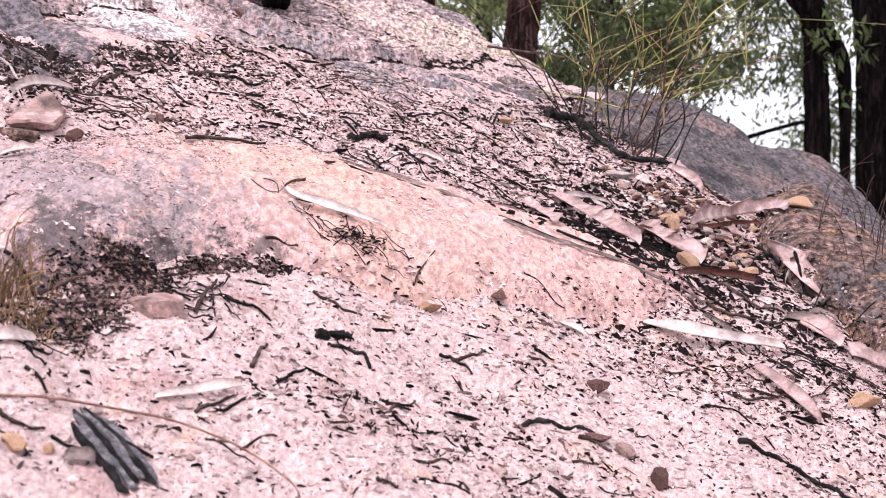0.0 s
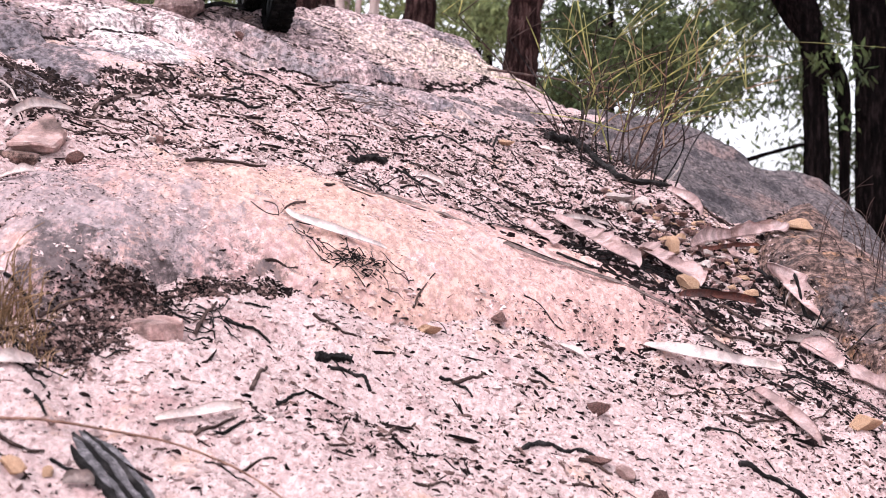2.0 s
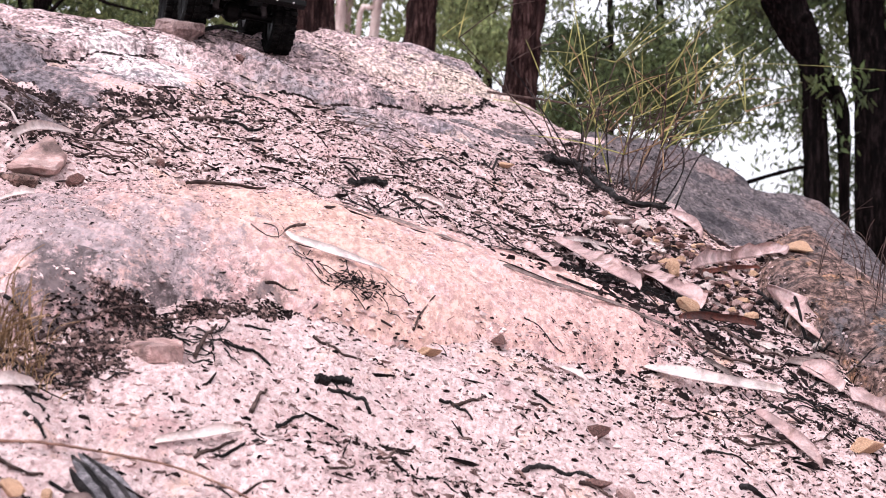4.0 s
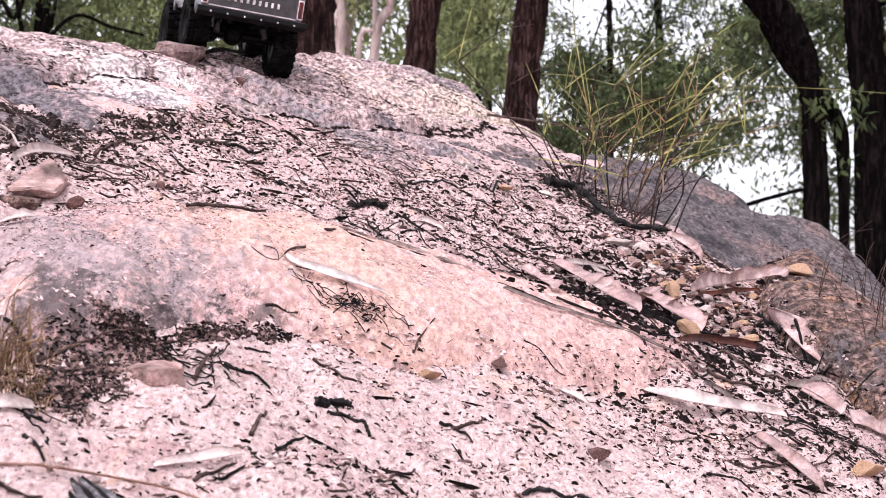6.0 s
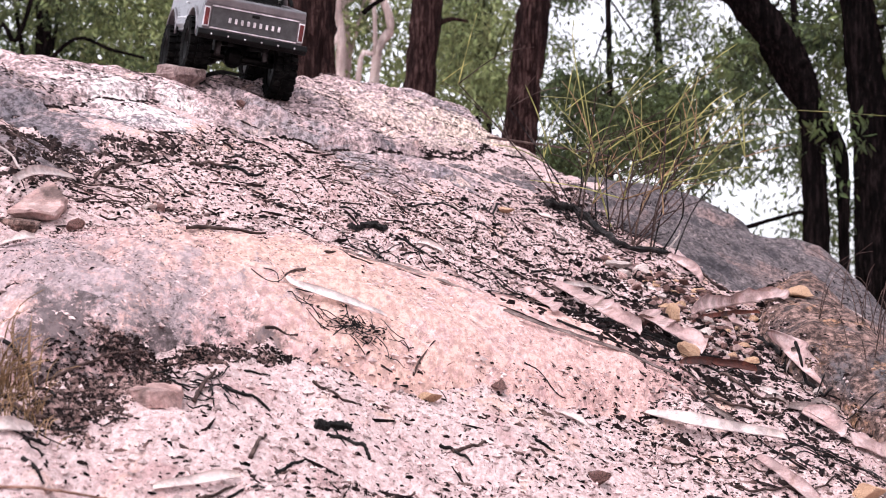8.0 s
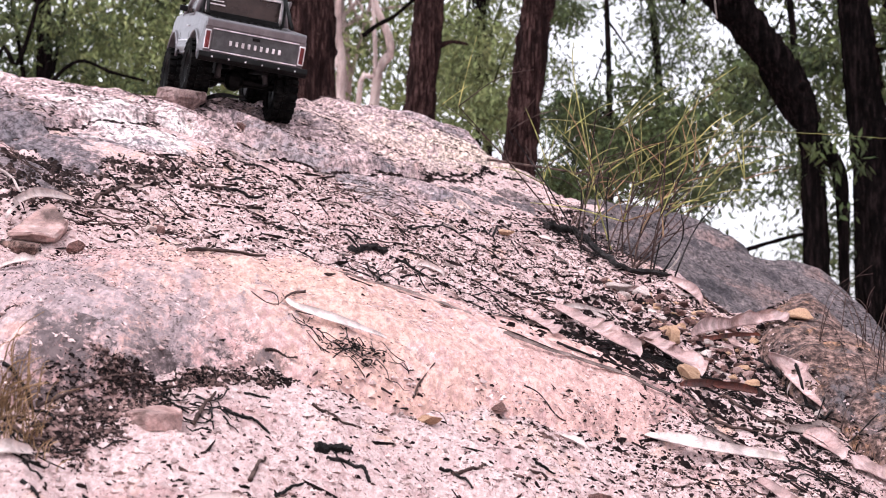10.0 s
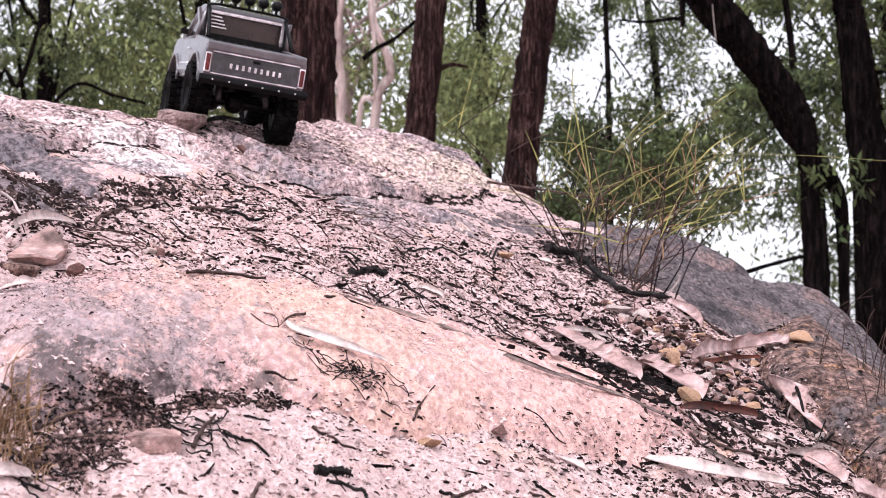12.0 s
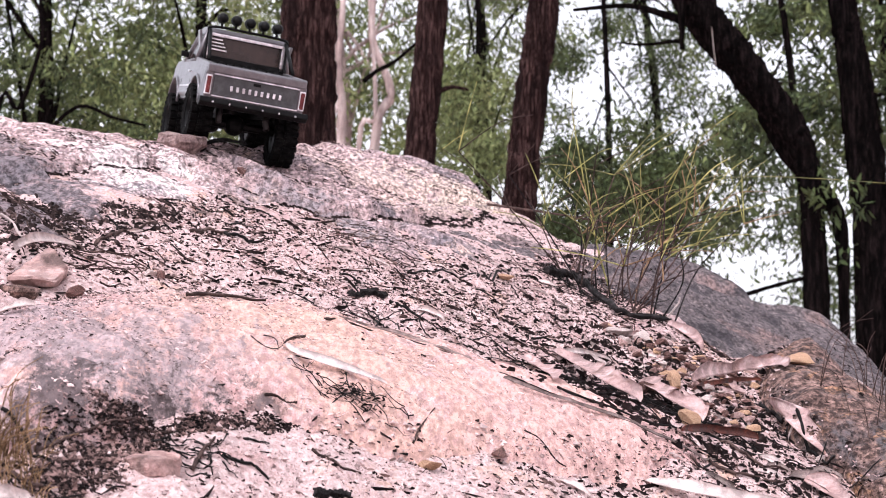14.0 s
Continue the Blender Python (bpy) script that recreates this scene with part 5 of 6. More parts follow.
stone("brown pebble in the upper litter", (-0.1920, 0.9530), (0.011, 0.010, 0.010), REDSTONE, 1)
stone("pale broken stone in the gully", (0.1628, 1.3020), (0.036, 0.022, 0.020), PALESTONE, 4)
stone("pale broken stone beside the branch", (0.1826, 1.2940), (0.026, 0.018, 0.018), PALESTONE, 5)
stone("red stone in the gully rubble", (0.1596, 1.1150), (0.026, 0.020, 0.018), REDSTONE, 0)
stone("ochre stone in the gully rubble", (0.1926, 1.1740), (0.024, 0.020, 0.026), OCHRE, 1)
stone("ochre angular stone in the gully rubble", (0.1812, 1.0430), (0.024, 0.018, 0.020), OCHRE, 2)
stone("pale tip of stone beside the pink leaf", (0.2877, 1.0810), (0.016, 0.012, 0.012), PALESTONE, 3)
stone("white pebble beside the dark bark", (0.2408, 1.1130), (0.010, 0.008, 0.008), PALESTONE, 4)
angular("stone", "flat pinkish stone with dark underside on the brow", [(-0.292, 1.413), (-0.270, 1.398), (-0.248, 1.404), (-0.243, 1.428), (-0.262, 1.446), (-0.289, 1.438)], [0.017, 0.013, 0.012, 0.014, 0.019, 0.021], BROWSTONE, 0.55, 8, sink=0.006)
stone("black hollow stone on the outcrop's brow", (-0.2004, 1.4000), (0.020, 0.016, 0.012), REDSTONE, 2)
stone("pink lump at the slab's foot", (0.0324, 0.8390), (0.024, 0.012, 0.006), REDSTONE, 5, sink=0.3)
rng = random.Random(41)
(AX, AY), (BX, BY), (CX, CY) = (0.1470, 1.3250), (0.2299, 1.0470), (0.2884, 1.2900)
for i in range(230):
    a, b = rng.random(), rng.random()
    if a + b > 1:
        a, b = 1 - a, 1 - b
    x, y = AX + (BX - AX) * a + (CX - AX) * b, AY + (BY - AY) * a + (CY - AY) * b
    s = rng.uniform(0.004, 0.013)
    kind, word = rng.choice(((REDSTONE, "red-brown"), (OCHRE, "ochre"), (PINKSTONE, "pink"), (PALESTONE, "pale"), (REDSTONE, "red-brown"), (REDSTONE, "red-brown"), (PINKSTONE, "pink"), (REDSTONE, "red-brown")))
    stone("small %s stone in the gully rubble" % word, (x, y), (s * 1.2, s, s * rng.uniform(0.6, 1.1)), kind, i, group="rubble stones in the gully")


# ---- litter, grit and dead plants ----
LITTER = surface("dark_litter", [(0.003, 0.002, 0.002), (0.010, 0.006, 0.006), (0.035, 0.022, 0.021)], 60, 0.95, 0.4, 4, vary=0.6, island=True)
BROWNLITTER = surface("brown_litter", [(0.08, 0.045, 0.04), (0.16, 0.10, 0.09), (0.26, 0.17, 0.155)], 60, 0.95, 0.4, 4, vary=0.5, island=True)
GRIT = surface("pale_grit", [(0.32, 0.22, 0.21), (0.46, 0.34, 0.325), (0.58, 0.46, 0.445)], 60, 0.95, 0.4, 4, vary=0.25, island=True)
PALELITTER = surface("pale_flakes", [(0.16, 0.105, 0.10), (0.30, 0.21, 0.20), (0.44, 0.33, 0.315)], 60, 0.95, 0.4, 4, vary=0.4, island=True)
HUMUS = surface("dark_humus", [(0.008, 0.005, 0.005), (0.030, 0.020, 0.019), (0.09, 0.06, 0.055)], 60, 0.95, 0.4, 4, vary=0.7, island=True)
STRAW = surface("dry_straw", [(0.10, 0.055, 0.028), (0.22, 0.135, 0.075), (0.38, 0.25, 0.15)], 50, 0.8, 0.3, 4, vary=0.3, island=True)
GREENSTEM = surface("green_stem", [(0.07, 0.07, 0.018), (0.20, 0.19, 0.045), (0.40, 0.35, 0.11)], 50, 0.6, 0.2, 4, vary=0.35)


def scattered(count, seed, y0, y1, accept):
    """Spots on bare soil within the view's fan, thinned by accept(x, y)."""
    rs = np.random.RandomState(seed)
    y = np.sqrt(rs.uniform(y0 * y0, y1 * y1, count * 4))
    x = rs.uniform(-0.36, 0.36, count * 4) * y
    ok = rs.uniform(0, 1, count * 4) < accept(x, y)
    x, y = x[ok][:count], y[ok][:count]
    return x, y, top(x, y)


def heaped(poly, count, seed):
    """Spots within an outline of the plan, thinner at its rim."""
    rs = np.random.RandomState(seed)
    xs, ys = [p[0] for p in poly], [p[1] for p in poly]
    x, y = rs.uniform(min(xs), max(xs), count * 5), rs.uniform(min(ys), max(ys), count * 5)
    ok = rs.uniform(0, 1, count * 5) < soft(-0.008, 0.010, inside(poly, x, y) + 0.02 * fbm(x * 40, y * 40, 4, 2))
    x, y = x[ok][:count], y[ok][:count]
    return x, y, top(x, y)


def bare(x, y, margin=0.0):
    d = np.full(np.shape(x), -9.0)
    for kind in ROCKS:
        d = np.maximum(d, inside(ROCKS[kind][0], x, y))
    return 1 - soft(0.004, 0.022, d)


def patchy(x, y):
    """Litter lies thick in the gully and thin in drifts on the front slope."""
    drift = soft(-0.15, 0.25, fbm(x * 14, y * 14, 55, 3))
    gully = soft(0.82, 0.98, y + 0.5 * x)
    return np.clip(0.17 + 0.36 * drift + 0.55 * gully, 0, 1)


def flakes(spots, seed, lo, hi, slim, high):
    """Bent chips and twig ends, one closed prism each."""
    rng = random.Random(seed)
    verts, faces = [], []
    for x, y, z in zip(*spots):
        s = lo * (hi / lo) ** (rng.random() ** 1.6)
        a = rng.uniform(0, 6.283)
        way = Vector((math.cos(a), math.sin(a), 0))
        way = (way - SLOPE * way.dot(SLOPE) + SLOPE * rng.uniform(-0.35, 0.35)).normalized()
        side = way.cross(SLOPE).normalized() * s * slim * rng.uniform(0.5, 1.5)
        up = SLOPE * s * high * rng.uniform(0.5, 1.4)
        p = Vector((x, y, z)) + SLOPE * (0.0002 + 0.2 * s * high)
        kink = side * rng.uniform(-1.2, 1.2)
        k = len(verts)
        for c, w in ((p - way * s * 0.5, 0.55), (p + kink, 1.0), (p + way * s * 0.5, 0.4)):
            verts.extend((c - side * w * 0.5 - up * 0.3, c + side * w * 0.5 - up * 0.3, c + up * w))
        for j in (0, 3):
            for q in range(3):
                faces.append((k + j + q, k + j + (q + 1) % 3, k + j + 3 + (q + 1) % 3, k + j + 3 + q))
        faces.append((k, k + 2, k + 1))
        faces.append((k + 6, k + 7, k + 8))
    return verts, faces


def grains(spots, seed, lo, hi):
    """Small angular grains."""
    rng = random.Random(seed)
    verts, faces = [], []
    for x, y, z in zip(*spots):
        s = lo * (hi / lo) ** (rng.random() ** 2)
        k = len(verts)
        for d in ((1, 0, 0), (0, 1, 0), (-1, 0, 0), (0, -1, 0), (0, 0, 0.9), (0, 0, -0.6)):
            j = rng.uniform(0.7, 1.3) * s * 0.5
            verts.append((x + d[0] * j + rng.uniform(-0.2, 0.2) * s, y + d[1] * j + rng.uniform(-0.2, 0.2) * s, z + 0.12 * s + d[2] * j))
        for a, b in ((0, 1), (1, 2), (2, 3), (3, 0)):
            faces.append((k + a, k + b, k + 4))
            faces.append((k + b, k + a, k + 5))
    return verts, faces


def stuff(name, label, mesh, material):
    v, f = mesh
    return tagged(solid(name, v, f, material, smooth=False), label, "litter", kind="stuff")


stuff("leaf_litter", "dark charred leaf and bark crumbs on sandy soil", flakes(scattered(40000, 5, 0.48, 1.75, lambda x, y: bare(x, y) * patchy(x, y)), 6, 0.0008, 0.0046, 0.26, 0.28), LITTER)
stuff("twig_litter", "brown twig ends and bark crumbs on sandy soil", flakes(scattered(12000, 7, 0.48, 1.75, lambda x, y: bare(x, y) * patchy(x, y)), 8, 0.0012, 0.0065, 0.22, 0.2), BROWNLITTER)
stuff("grit", "pale pink sandstone grit on sandy soil", grains(scattered(16000, 9, 0.48, 1.75, lambda x, y: bare(x, y)), 10, 0.0012, 0.0048), GRIT)
stuff("thin_twigs", "thin black twigs strewn on sandy soil", flakes(scattered(1000, 11, 0.48, 1.6, lambda x, y: bare(x, y) * patchy(x, y)), 12, 0.006, 0.030, 0.07, 0.06), LITTER)
stuff("gully_litter", "dark wet litter filling the gully", flakes(scattered(1000, 13, 0.8, 1.7, lambda x, y: bare(x, y) * soft(0.02, 0.10, x / y - 0.42 + 0.4 * y)), 14, 0.002, 0.011, 0.35, 0.3), LITTER)
stuff("pale_litter", "pale pinkish leaf and bark flakes on sandy soil", flakes(scattered(11000, 17, 0.48, 1.75, lambda x, y: bare(x, y) * patchy(x, y)), 18, 0.0010, 0.0045, 0.42, 0.25), PALELITTER)
FOOT = [(-0.1748, 0.592), (-0.1795, 0.643), (-0.1571, 0.669), (-0.1363, 0.700), (-0.1127, 0.730), (-0.0950, 0.752), (-0.0888, 0.751), (-0.1152, 0.715), (-0.1371, 0.690), (-0.1468, 0.653), (-0.1521, 0.626), (-0.1662, 0.604)]
# this humus also stands in for shade under the slab's overhang
stuff("dark_humus", "dark crumbly humus and undercut shade along the slab's foot", flakes(heaped(FOOT, 4200, 19), 20, 0.0008, 0.0036, 0.4, 0.35), HUMUS)
stuff("foot_grit", "pinkish crumbs among dark humus", grains(heaped(FOOT, 2200, 29), 30, 0.001, 0.004), BROWNLITTER)
UPHILL = [(-0.3204, 0.9910), (-0.3092, 1.0620), (-0.2685, 1.0700), (-0.2398, 1.1380), (-0.2114, 1.1580), (-0.2233, 1.0400), (-0.2468, 0.9680), (-0.2597, 0.8920), (-0.2845, 0.8800)]
stuff("dark_humus", "dark crumbly humus below the outcrop", flakes(heaped(UPHILL, 1500, 21), 22, 0.0012, 0.006, 0.5, 0.4), HUMUS)
GULLY = [(0.0386, 0.9500), (0.0897, 1.1380), (0.1443, 1.3240), (0.2105, 1.3220), (0.2832, 1.3140), (0.2790, 1.2370), (0.2658, 1.0730), (0.2788, 0.9820), (0.2466, 0.9210), (0.2019, 0.9730), (0.1405, 0.9550), (0.0817, 0.9410)]
stuff("gully_crumbs", "dark burnt crumbs packed in the gully", flakes(heaped(GULLY, 1800, 23), 24, 0.002, 0.010, 0.45, 0.35), LITTER)
# dark flakes double as the shade inside the rocks' small pits
stuff("rock_crumbs", "dark crumbs and imitated pit shade on the rocks", flakes(scattered(6000, 15, 0.7, 2.0, lambda x, y: (1 - bare(x, y)) * (0.05 + 0.9 * soft(1.1, 1.25, y) * soft(-0.1, 0.2, fbm(x * 10, y * 10, 71, 3)))), 16, 0.0010, 0.005, 0.5, 0.2), LITTER)



def strewn(poly, count, seed, left=0.0):
    """Spots all over a rock, thicker towards its weathered end where left is given."""
    x, y, z = heaped(poly, count, seed)
    if left:
        keep = np.random.RandomState(seed + 1).uniform(0, 1, len(x)) < np.clip(0.12 + soft(left + 0.10, left - 0.08, x + 0.03 * fbm(x * 30, y * 30, 66, 3)), 0, 1)
        x, y, z = x[keep], y[keep], z[keep]
    return x, y, z


FLAKE = surface("flaked_sandstone", [(0.40, 0.275, 0.262), (0.52, 0.375, 0.36), (0.64, 0.50, 0.48)], 60, 0.95, 0.4, 4, vary=0.3, island=True)
stuff("slab_flecks", "brown flecks on the slab's flaking skin", flakes(strewn(SLAB, 2600, 43), 44, 0.0007, 0.0026, 0.20, 0.10), BROWNLITTER)
stuff("slab_flecks", "dark lichen flecks on the slab's weathered corner", flakes(strewn(SLAB, 12000, 45, -0.13), 46, 0.0006, 0.0024, 0.28, 0.12), HUMUS)
stuff("slab_flakes", "pale flakes lifting off the sandstone slab", flakes(strewn(SLAB, 3200, 47), 48, 0.0012, 0.0046, 0.35, 0.10), FLAKE)
FACE = [(-0.34, 0.95), (-0.30, 1.10), (-0.24, 1.30), (-0.13, 1.36), (-0.04, 1.28), (0.03, 1.36), (0.12, 1.54), (0.155, 1.76), (0.14, 1.9), (-0.05, 2.0), (-0.25, 1.7), (-0.40, 1.25)]
stuff("outcrop_flakes", "pale flakes on the weathered outcrop", flakes(strewn(FACE, 2400, 49), 50, 0.002, 0.008, 0.40, 0.12), PALELITTER)
stuff("outcrop_flecks", "dark lichen flecks on the weathered outcrop", flakes(strewn(FACE, 6500, 51), 52, 0.0015, 0.0065, 0.40, 0.16), HUMUS)


def along(lines, count, seed, loose):
    """Spots strewn along lines of the plan."""
    rs = np.random.RandomState(seed)
    legs = [(p, q) for line in lines for p, q in zip(line, line[1:])]
    size = np.array([math.hypot(q[0] - p[0], q[1] - p[1]) for p, q in legs])
    pick = rs.choice(len(legs), count, p=size / size.sum())
    t = rs.uniform(0, 1, count)
    a, b = np.array([g[0] for g in legs])[pick], np.array([g[1] for g in legs])[pick]
    x, y = (a + (b - a) * t[:, None]).T + rs.normal(0, loose, (2, count))
    return x, y, top(x, y)


def in_cracks(count, seed):
    x, y, z = along(CRACKS, count, seed, 0.002)
    wx, wy = wander(x, y)
    x, y = x - wx + 0.002, y - wy - 0.006
    return x, y, top(x, y)


SLABFOOT = [[(-0.1823, 0.644), (-0.1683, 0.660), (-0.1536, 0.677), (-0.1364, 0.701), (-0.1170, 0.720), (-0.0978, 0.751), (-0.0803, 0.756)]]
# dark crumbs imitate the shade beneath the cracks' overhanging lips
stuff("crack_dirt", "dark crumbs standing in for shade under the outcrop's cracks", flakes(in_cracks(3200, 33), 34, 0.0014, 0.006, 0.4, 0.25), LITTER)
# black crumbs draw the shade line under the slab's ledge
stuff("foot_crumbs", "black crumbs standing in for shade under the slab's foot", flakes(along(SLABFOOT, 1500, 35, 0.003), 36, 0.0008, 0.0036, 0.4, 0.3), LITTER)
stuff("slab_crumbs", "dark leaf crumbs caught in the twigs", flakes(along([[(-0.080, 0.797), (-0.060, 0.803), (-0.036, 0.809)]], 260, 37, 0.005), 38, 0.0010, 0.0045, 0.25, 0.25), LITTER)


def twig_heap(label, spot, wide, deep, count, lengths, thick, material, seed):
    """A loose heap > each twig."""
    rng = random.Random(seed)
    root = new("twig_heap")
    base = Vector((*spot, float(top(*spot))))
    root.location = base
    thick = thick * 0.62
    for _ in range(count):
        x, y = spot[0] + rng.gauss(0, wide), spot[1] + rng.gauss(0, deep)
        a, s = rng.uniform(-1.1, 1.1) + (math.pi if rng.random() < 0.5 else 0), rng.uniform(*lengths)
        pts, bend = [], rng.uniform(-1.6, 1.6)
        for k in range(5):
            t = k / 4 - 0.5
            xx, yy = x + s * t * math.cos(a + bend * t), y + s * t * math.sin(a + bend * t)
            pts.append((xx, yy))
        zs = top(np.array([p[0] for p in pts]), np.array([p[1] for p in pts]))
        pts = [Vector((*p, float(z) + rng.uniform(0.0006, 0.004))) - base for p, z in zip(pts, zs)]
        v, f = tube(smooth_line(pts, 2), np.linspace(thick, thick * 0.4, 9), 5, 0.2, rng)
        solid("twig", v, f, material, root)
    return tagged(root, label, "twigs")


twig_heap("loose heap of thin dead twigs on the slab", (-0.0625, 0.8010), 0.017, 0.007, 22, (0.006, 0.034), 0.0006, CHAR, 1)
twig_heap("scattered dead twigs on the slab", (-0.0419, 0.8070), 0.018, 0.010, 16, (0.004, 0.018), 0.0006, CHAR, 2)
twig_heap("tangle of dead twigs at the outcrop's foot", (-0.0752, 1.2990), 0.025, 0.025, 24, (0.01, 0.045), 0.0009, TWIG, 3)
twig_heap("dark twigs under the scrub", (0.1618, 1.4580), 0.04, 0.03, 40, (0.02, 0.08), 0.0010, CHAR, 4)
twig_heap("burnt twigs in the gully", (0.1693, 1.0630), 0.045, 0.03, 60, (0.02, 0.07), 0.0011, CHAR, 5)
twig_heap("dark twigs at the slab's dark foot", (-0.1780, 0.6030), 0.018, 0.012, 16, (0.01, 0.03), 0.0009, CHAR, 6)
twig_heap("dark twigs in the litter below the outcrop", (-0.2718, 0.9740), 0.05, 0.03, 46, (0.01, 0.05), 0.0008, TWIG, 7)
twig_heap("burnt twigs by the orange stone", (0.2437, 0.9240), 0.03, 0.03, 26, (0.012, 0.035), 0.0010, CHAR, 8)
twig_heap("burnt twigs along the slab's edge", (0.0067, 1.0440), 0.06, 0.02, 40, (0.02, 0.06), 0.0010, CHAR, 9)
twig_heap("burnt twigs at the slab's foot", (-0.1201, 0.6880), 0.012, 0.010, 20, (0.008, 0.022), 0.0009, CHAR, 10)


def tuft(name, label, spot, wide, count, tall, lean, material, seed, thick=0.0006):
    """A tuft of dry stems as one thing."""
    rng = random.Random(seed)
    pieces = []
    for _ in range(count):
        x, y = spot[0] + rng.gauss(0, wide), spot[1] + rng.gauss(0, wide)
        h = rng.uniform(0.5, 1.0) * tall
        dx, dy = rng.gauss(lean, 0.4) * h, rng.gauss(0, 0.3) * h
        z = float(top(x, y)) - 0.003
        pieces.append(tube(smooth_line([(x, y, z), (x + dx * 0.3, y + dy * 0.3, z + h * 0.6), (x + dx, y + dy, z + h * rng.uniform(0.7, 1.0))], 4), np.linspace(thick, thick * 0.4, 9), 4))
    v, f = joined(pieces)
    return tagged(solid(name, v, f, material), label, "dry grass")


tuft("dry_grass", "tuft of fine brown dry grass beside the slab", (-0.1973, 0.6260), 0.010, 170, 0.023, 0.15, STRAW, 1, 0.00035)
tuft("dry_grass", "tuft of fine brown dry grass beside the slab", (-0.1822, 0.6010), 0.008, 60, 0.016, 0.10, STRAW, 2, 0.00035)
tuft("dry_grass", "thin dead stems behind the boulder", (0.3693, 1.2070), 0.03, 16, 0.08, -0.1, TWIG, 3, 0.0005)
tuft("dry_grass", "thin dead stems behind the boulder", (0.3388, 1.0790), 0.02, 12, 0.08, 0.1, TWIG, 4, 0.0005)


# the scrub bush: brown bare stems below, green-yellow shoots above
def scrub():
    rng = random.Random(21)
    bx, by = (0.1864, 1.3800)
    base = Vector((bx, by, float(top(bx, by))))
    root = new("scrub_bush")
    root.location = base
    buds = []

    def twig(name, points, thick, thin, material, sides=5):
        pts = smooth_line([p - base for p in points], 5)
        vv, ff = tube(pts, np.linspace(thick, thin, len(pts)), sides, 0.08, rng)
        solid(name, vv, ff, material, root)

    # dark bare stems fan out of the ground along the fallen branch
    for i in range(26):
        k = rng.random()
        sx, sy = 0.128 + 0.100 * k + rng.gauss(0, 0.006), 1.49 - 0.11 * k + rng.gauss(0, 0.02)
        foot = Vector((sx, sy, float(top(sx, sy)) - 0.003))
        h = rng.uniform(0.05, 0.16) * (1.0 - 0.3 * abs(k - 0.5))
        lean = rng.gauss(0.15, 0.40) + 0.5 * (k - 0.5)
        tip = foot + Vector((lean * h, rng.uniform(-0.2, 0.2) * h, h))
        mid = foot.lerp(tip, 0.5) + Vector((rng.uniform(-0.014, 0.014), 0, rng.uniform(-0.006, 0.010)))
        twig("stem", [foot, mid, tip], 0.0010, 0.0005, rng.choice((TWIG, CHAR, TWIG)))
        buds += [mid, tip, tip]
        if rng.random() < 0.6:
            side = mid.lerp(tip, rng.uniform(0, 0.5))
            far_end = side + Vector((rng.uniform(-0.5, 0.5) * h, 0, rng.uniform(0.2, 0.5) * h))
            twig("stem", [side, side.lerp(far_end, 0.5) + Vector((0, 0, 0.003)), far_end], 0.0006, 0.0003, TWIG, 4)
            buds.append(far_end)
    # fine green-yellow shoots spring from the stems, cross and hang over
    for i in range(110):
        a = rng.choice(buds)
        ang = radians(rng.choice((rng.uniform(65, 110), rng.uniform(65, 110), rng.uniform(15, 55), rng.uniform(10, 40), rng.uniform(15, 55), rng.uniform(120, 165))))
        s = rng.uniform(0.035, 0.115)
        b = a + Vector((math.cos(ang) * s, rng.uniform(-0.3, 0.3) * s, math.sin(ang) * s * 0.8 - 0.03 * s))
        m = a.lerp(b, 0.55) + Vector((0, 0, s * rng.uniform(0.0, 0.12)))
        twig("shoot", [a, m, b], rng.uniform(0.0005, 0.0009), 0.0003, rng.choice((STRAW, TWIG, GREENSTEM, GREENSTEM, GREENSTEM)), 4)
    return tagged(root, "sparse scrub of thin brown stems and yellow-green shoots", "bush")


scrub()


def free_stick(name, label, points, thick, material, category="twig"):
    pts = smooth_line(points, 6)
    v, f = tube(pts, np.linspace(thick, thick * 0.5, len(pts)), 5, 0.1, random.Random(3))
    return tagged(solid(name, v, f, material), label, category)


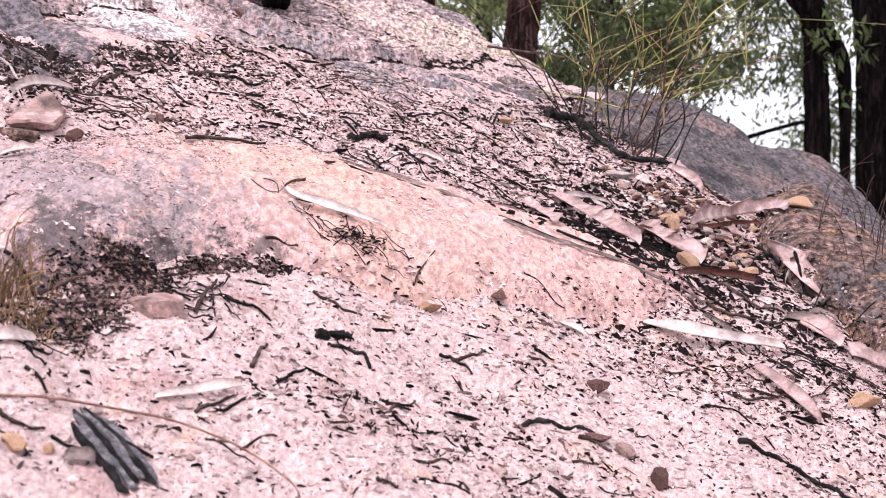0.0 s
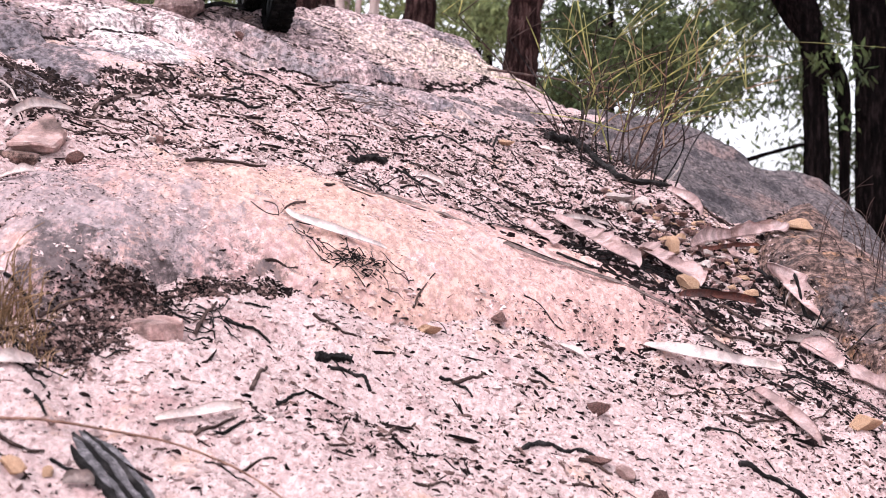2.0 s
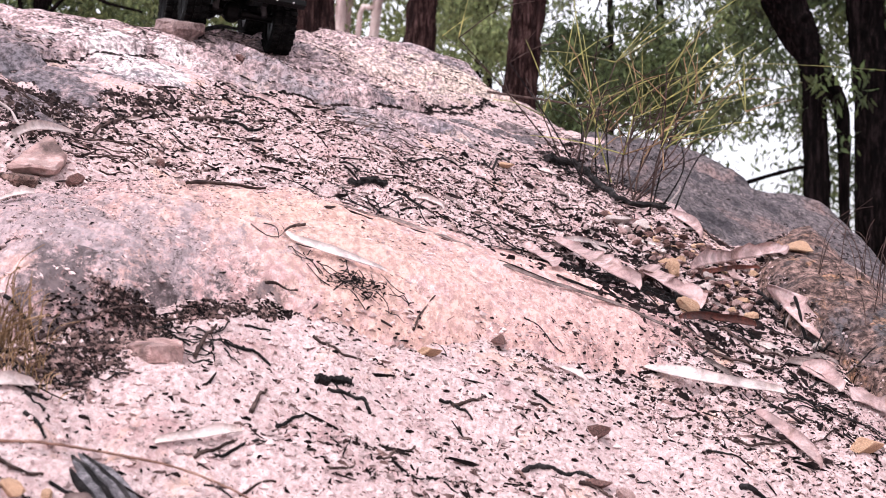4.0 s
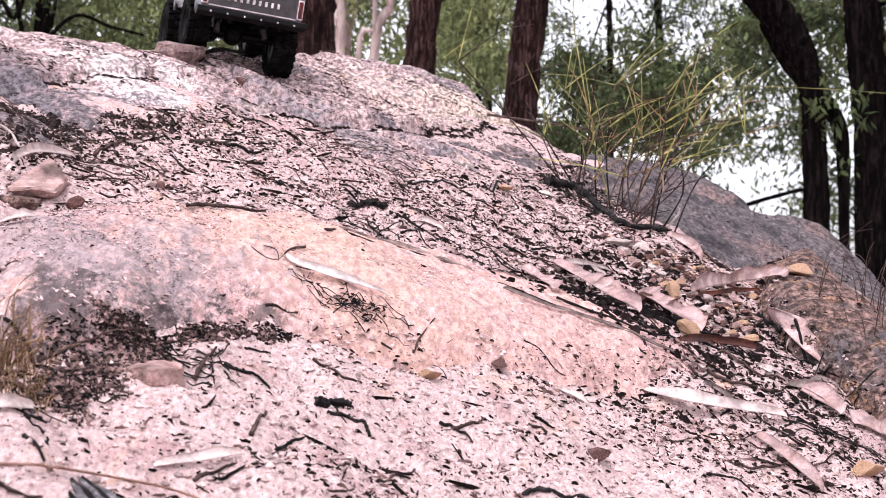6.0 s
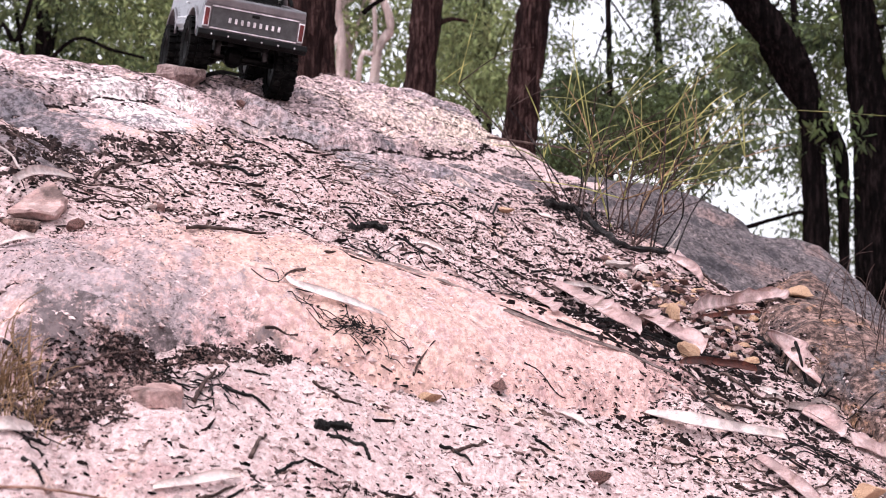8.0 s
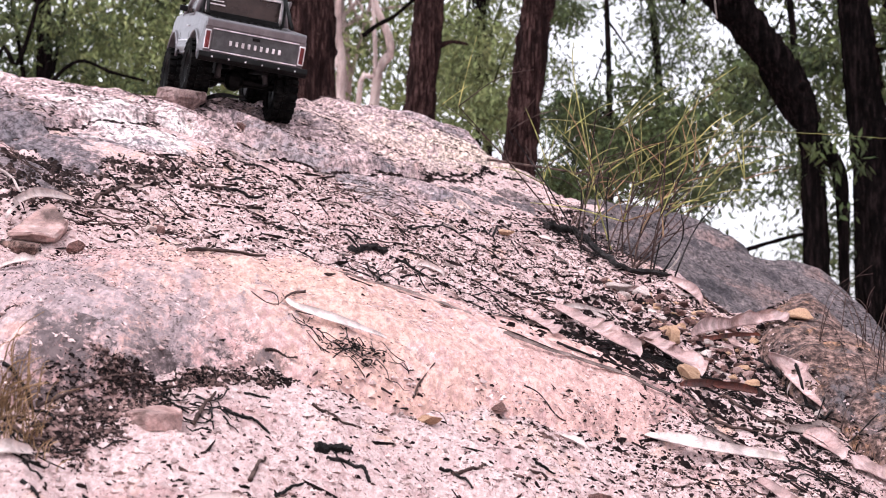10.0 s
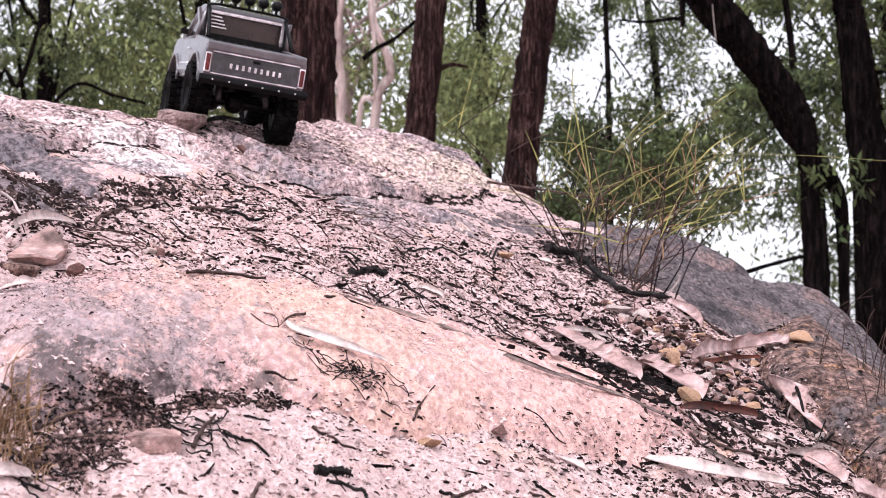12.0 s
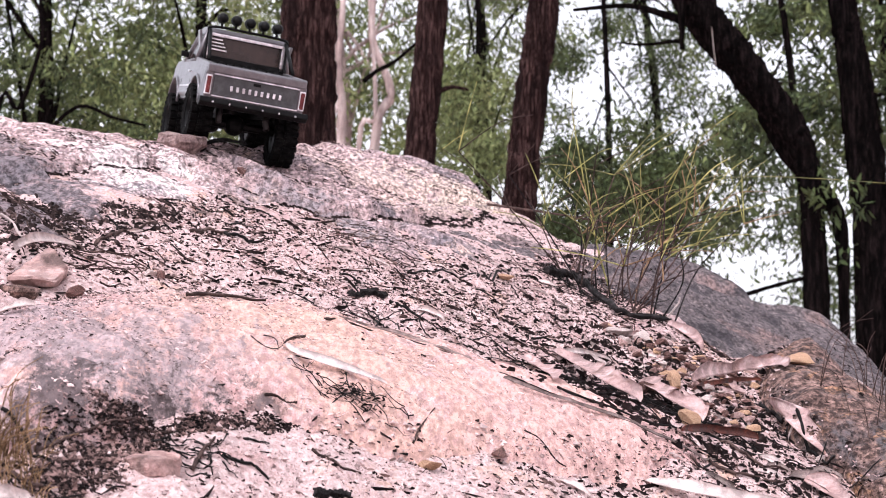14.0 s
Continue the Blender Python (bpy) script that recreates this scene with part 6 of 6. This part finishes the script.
free_stick("bent_shoot", "long green shoot arching across from the scrub", [(0.190, 1.450, 0.459), (0.231, 1.450, 0.499), (0.272, 1.450, 0.520), (0.318, 1.450, 0.527), (0.388, 1.450, 0.525), (0.461, 1.450, 0.520)], 0.0006, GREENSTEM)
free_stick("bent_shoot", "thin dark stem across the outcrop's edge", [(0.054, 1.720, 0.535), (0.101, 1.720, 0.528), (0.149, 1.720, 0.521), (0.239, 1.720, 0.505)], 0.0018, TWIG)
free_stick("bent_shoot", "long straight yellow shoot from the scrub", [(0.203, 1.500, 0.380), (0.215, 1.500, 0.434), (0.260, 1.500, 0.494), (0.258, 1.500, 0.542)], 0.0011, STRAW)
free_stick("bent_shoot", "long pale shoot leaning from the scrub", [(0.188, 1.500, 0.383), (0.166, 1.500, 0.458), (0.142, 1.500, 0.591), (0.141, 1.500, 0.633)], 0.0010, GREENSTEM)
free_stick("bent_shoot", "pale dead stem standing over the branch", [(0.226, 1.440, 0.375), (0.241, 1.440, 0.393), (0.243, 1.440, 0.400)], 0.0012, DRYLEAF)


# loose leaves and twigs that can be told apart, strewn over the upper litter and the gully
rng = random.Random(61)
xs, ys, zs = scattered(80, 62, 0.62, 1.55, lambda x, y: bare(x, y) * soft(0.55, 1.2, y + 0.6 * x))
for x, y in zip(xs, ys):
    a, s = rng.uniform(-0.7, 0.7), rng.uniform(0.008, 0.022)
    line = [(x + s * t * math.cos(a), y + s * t * math.sin(a) + 0.12 * s * (1 - 4 * t * t)) for t in (-0.5, 0.0, 0.5)]
    kind, word = rng.choice(((PINKLEAF, "mauve-pink"), (DRYLEAF, "pale grey"), (GREYBARK, "dull brown"), (GREYBARK, "dull brown")))
    tagged(leaf("dry_leaf", "small %s dry leaf lying in the litter" % word, line, s * rng.uniform(0.12, 0.26), kind, rng.uniform(10, 50), rng.uniform(0.05, 0.4), 0.001), group="small dry leaves in the litter")
xs, ys, zs = scattered(110, 64, 0.52, 1.55, lambda x, y: bare(x, y))
for x, y in zip(xs, ys):
    a, s = rng.uniform(-0.9, 0.9), rng.uniform(0.010, 0.034)
    line = [(x + s * t * math.cos(a), y + s * t * math.sin(a) + rng.uniform(-0.12, 0.12) * s) for t in (-0.5, -0.15, 0.2, 0.5)]
    kind, word = rng.choice(((CHAR, "black burnt"), (TWIG, "brown dead"), (CHAR, "black burnt")))
    tagged(stick("twig", "short %s twig on sandy soil" % word, line, rng.uniform(0.0005, 0.0012), kind, 0.5, 1.0, category="twig", sides=5), group="twigs strewn on the soil")
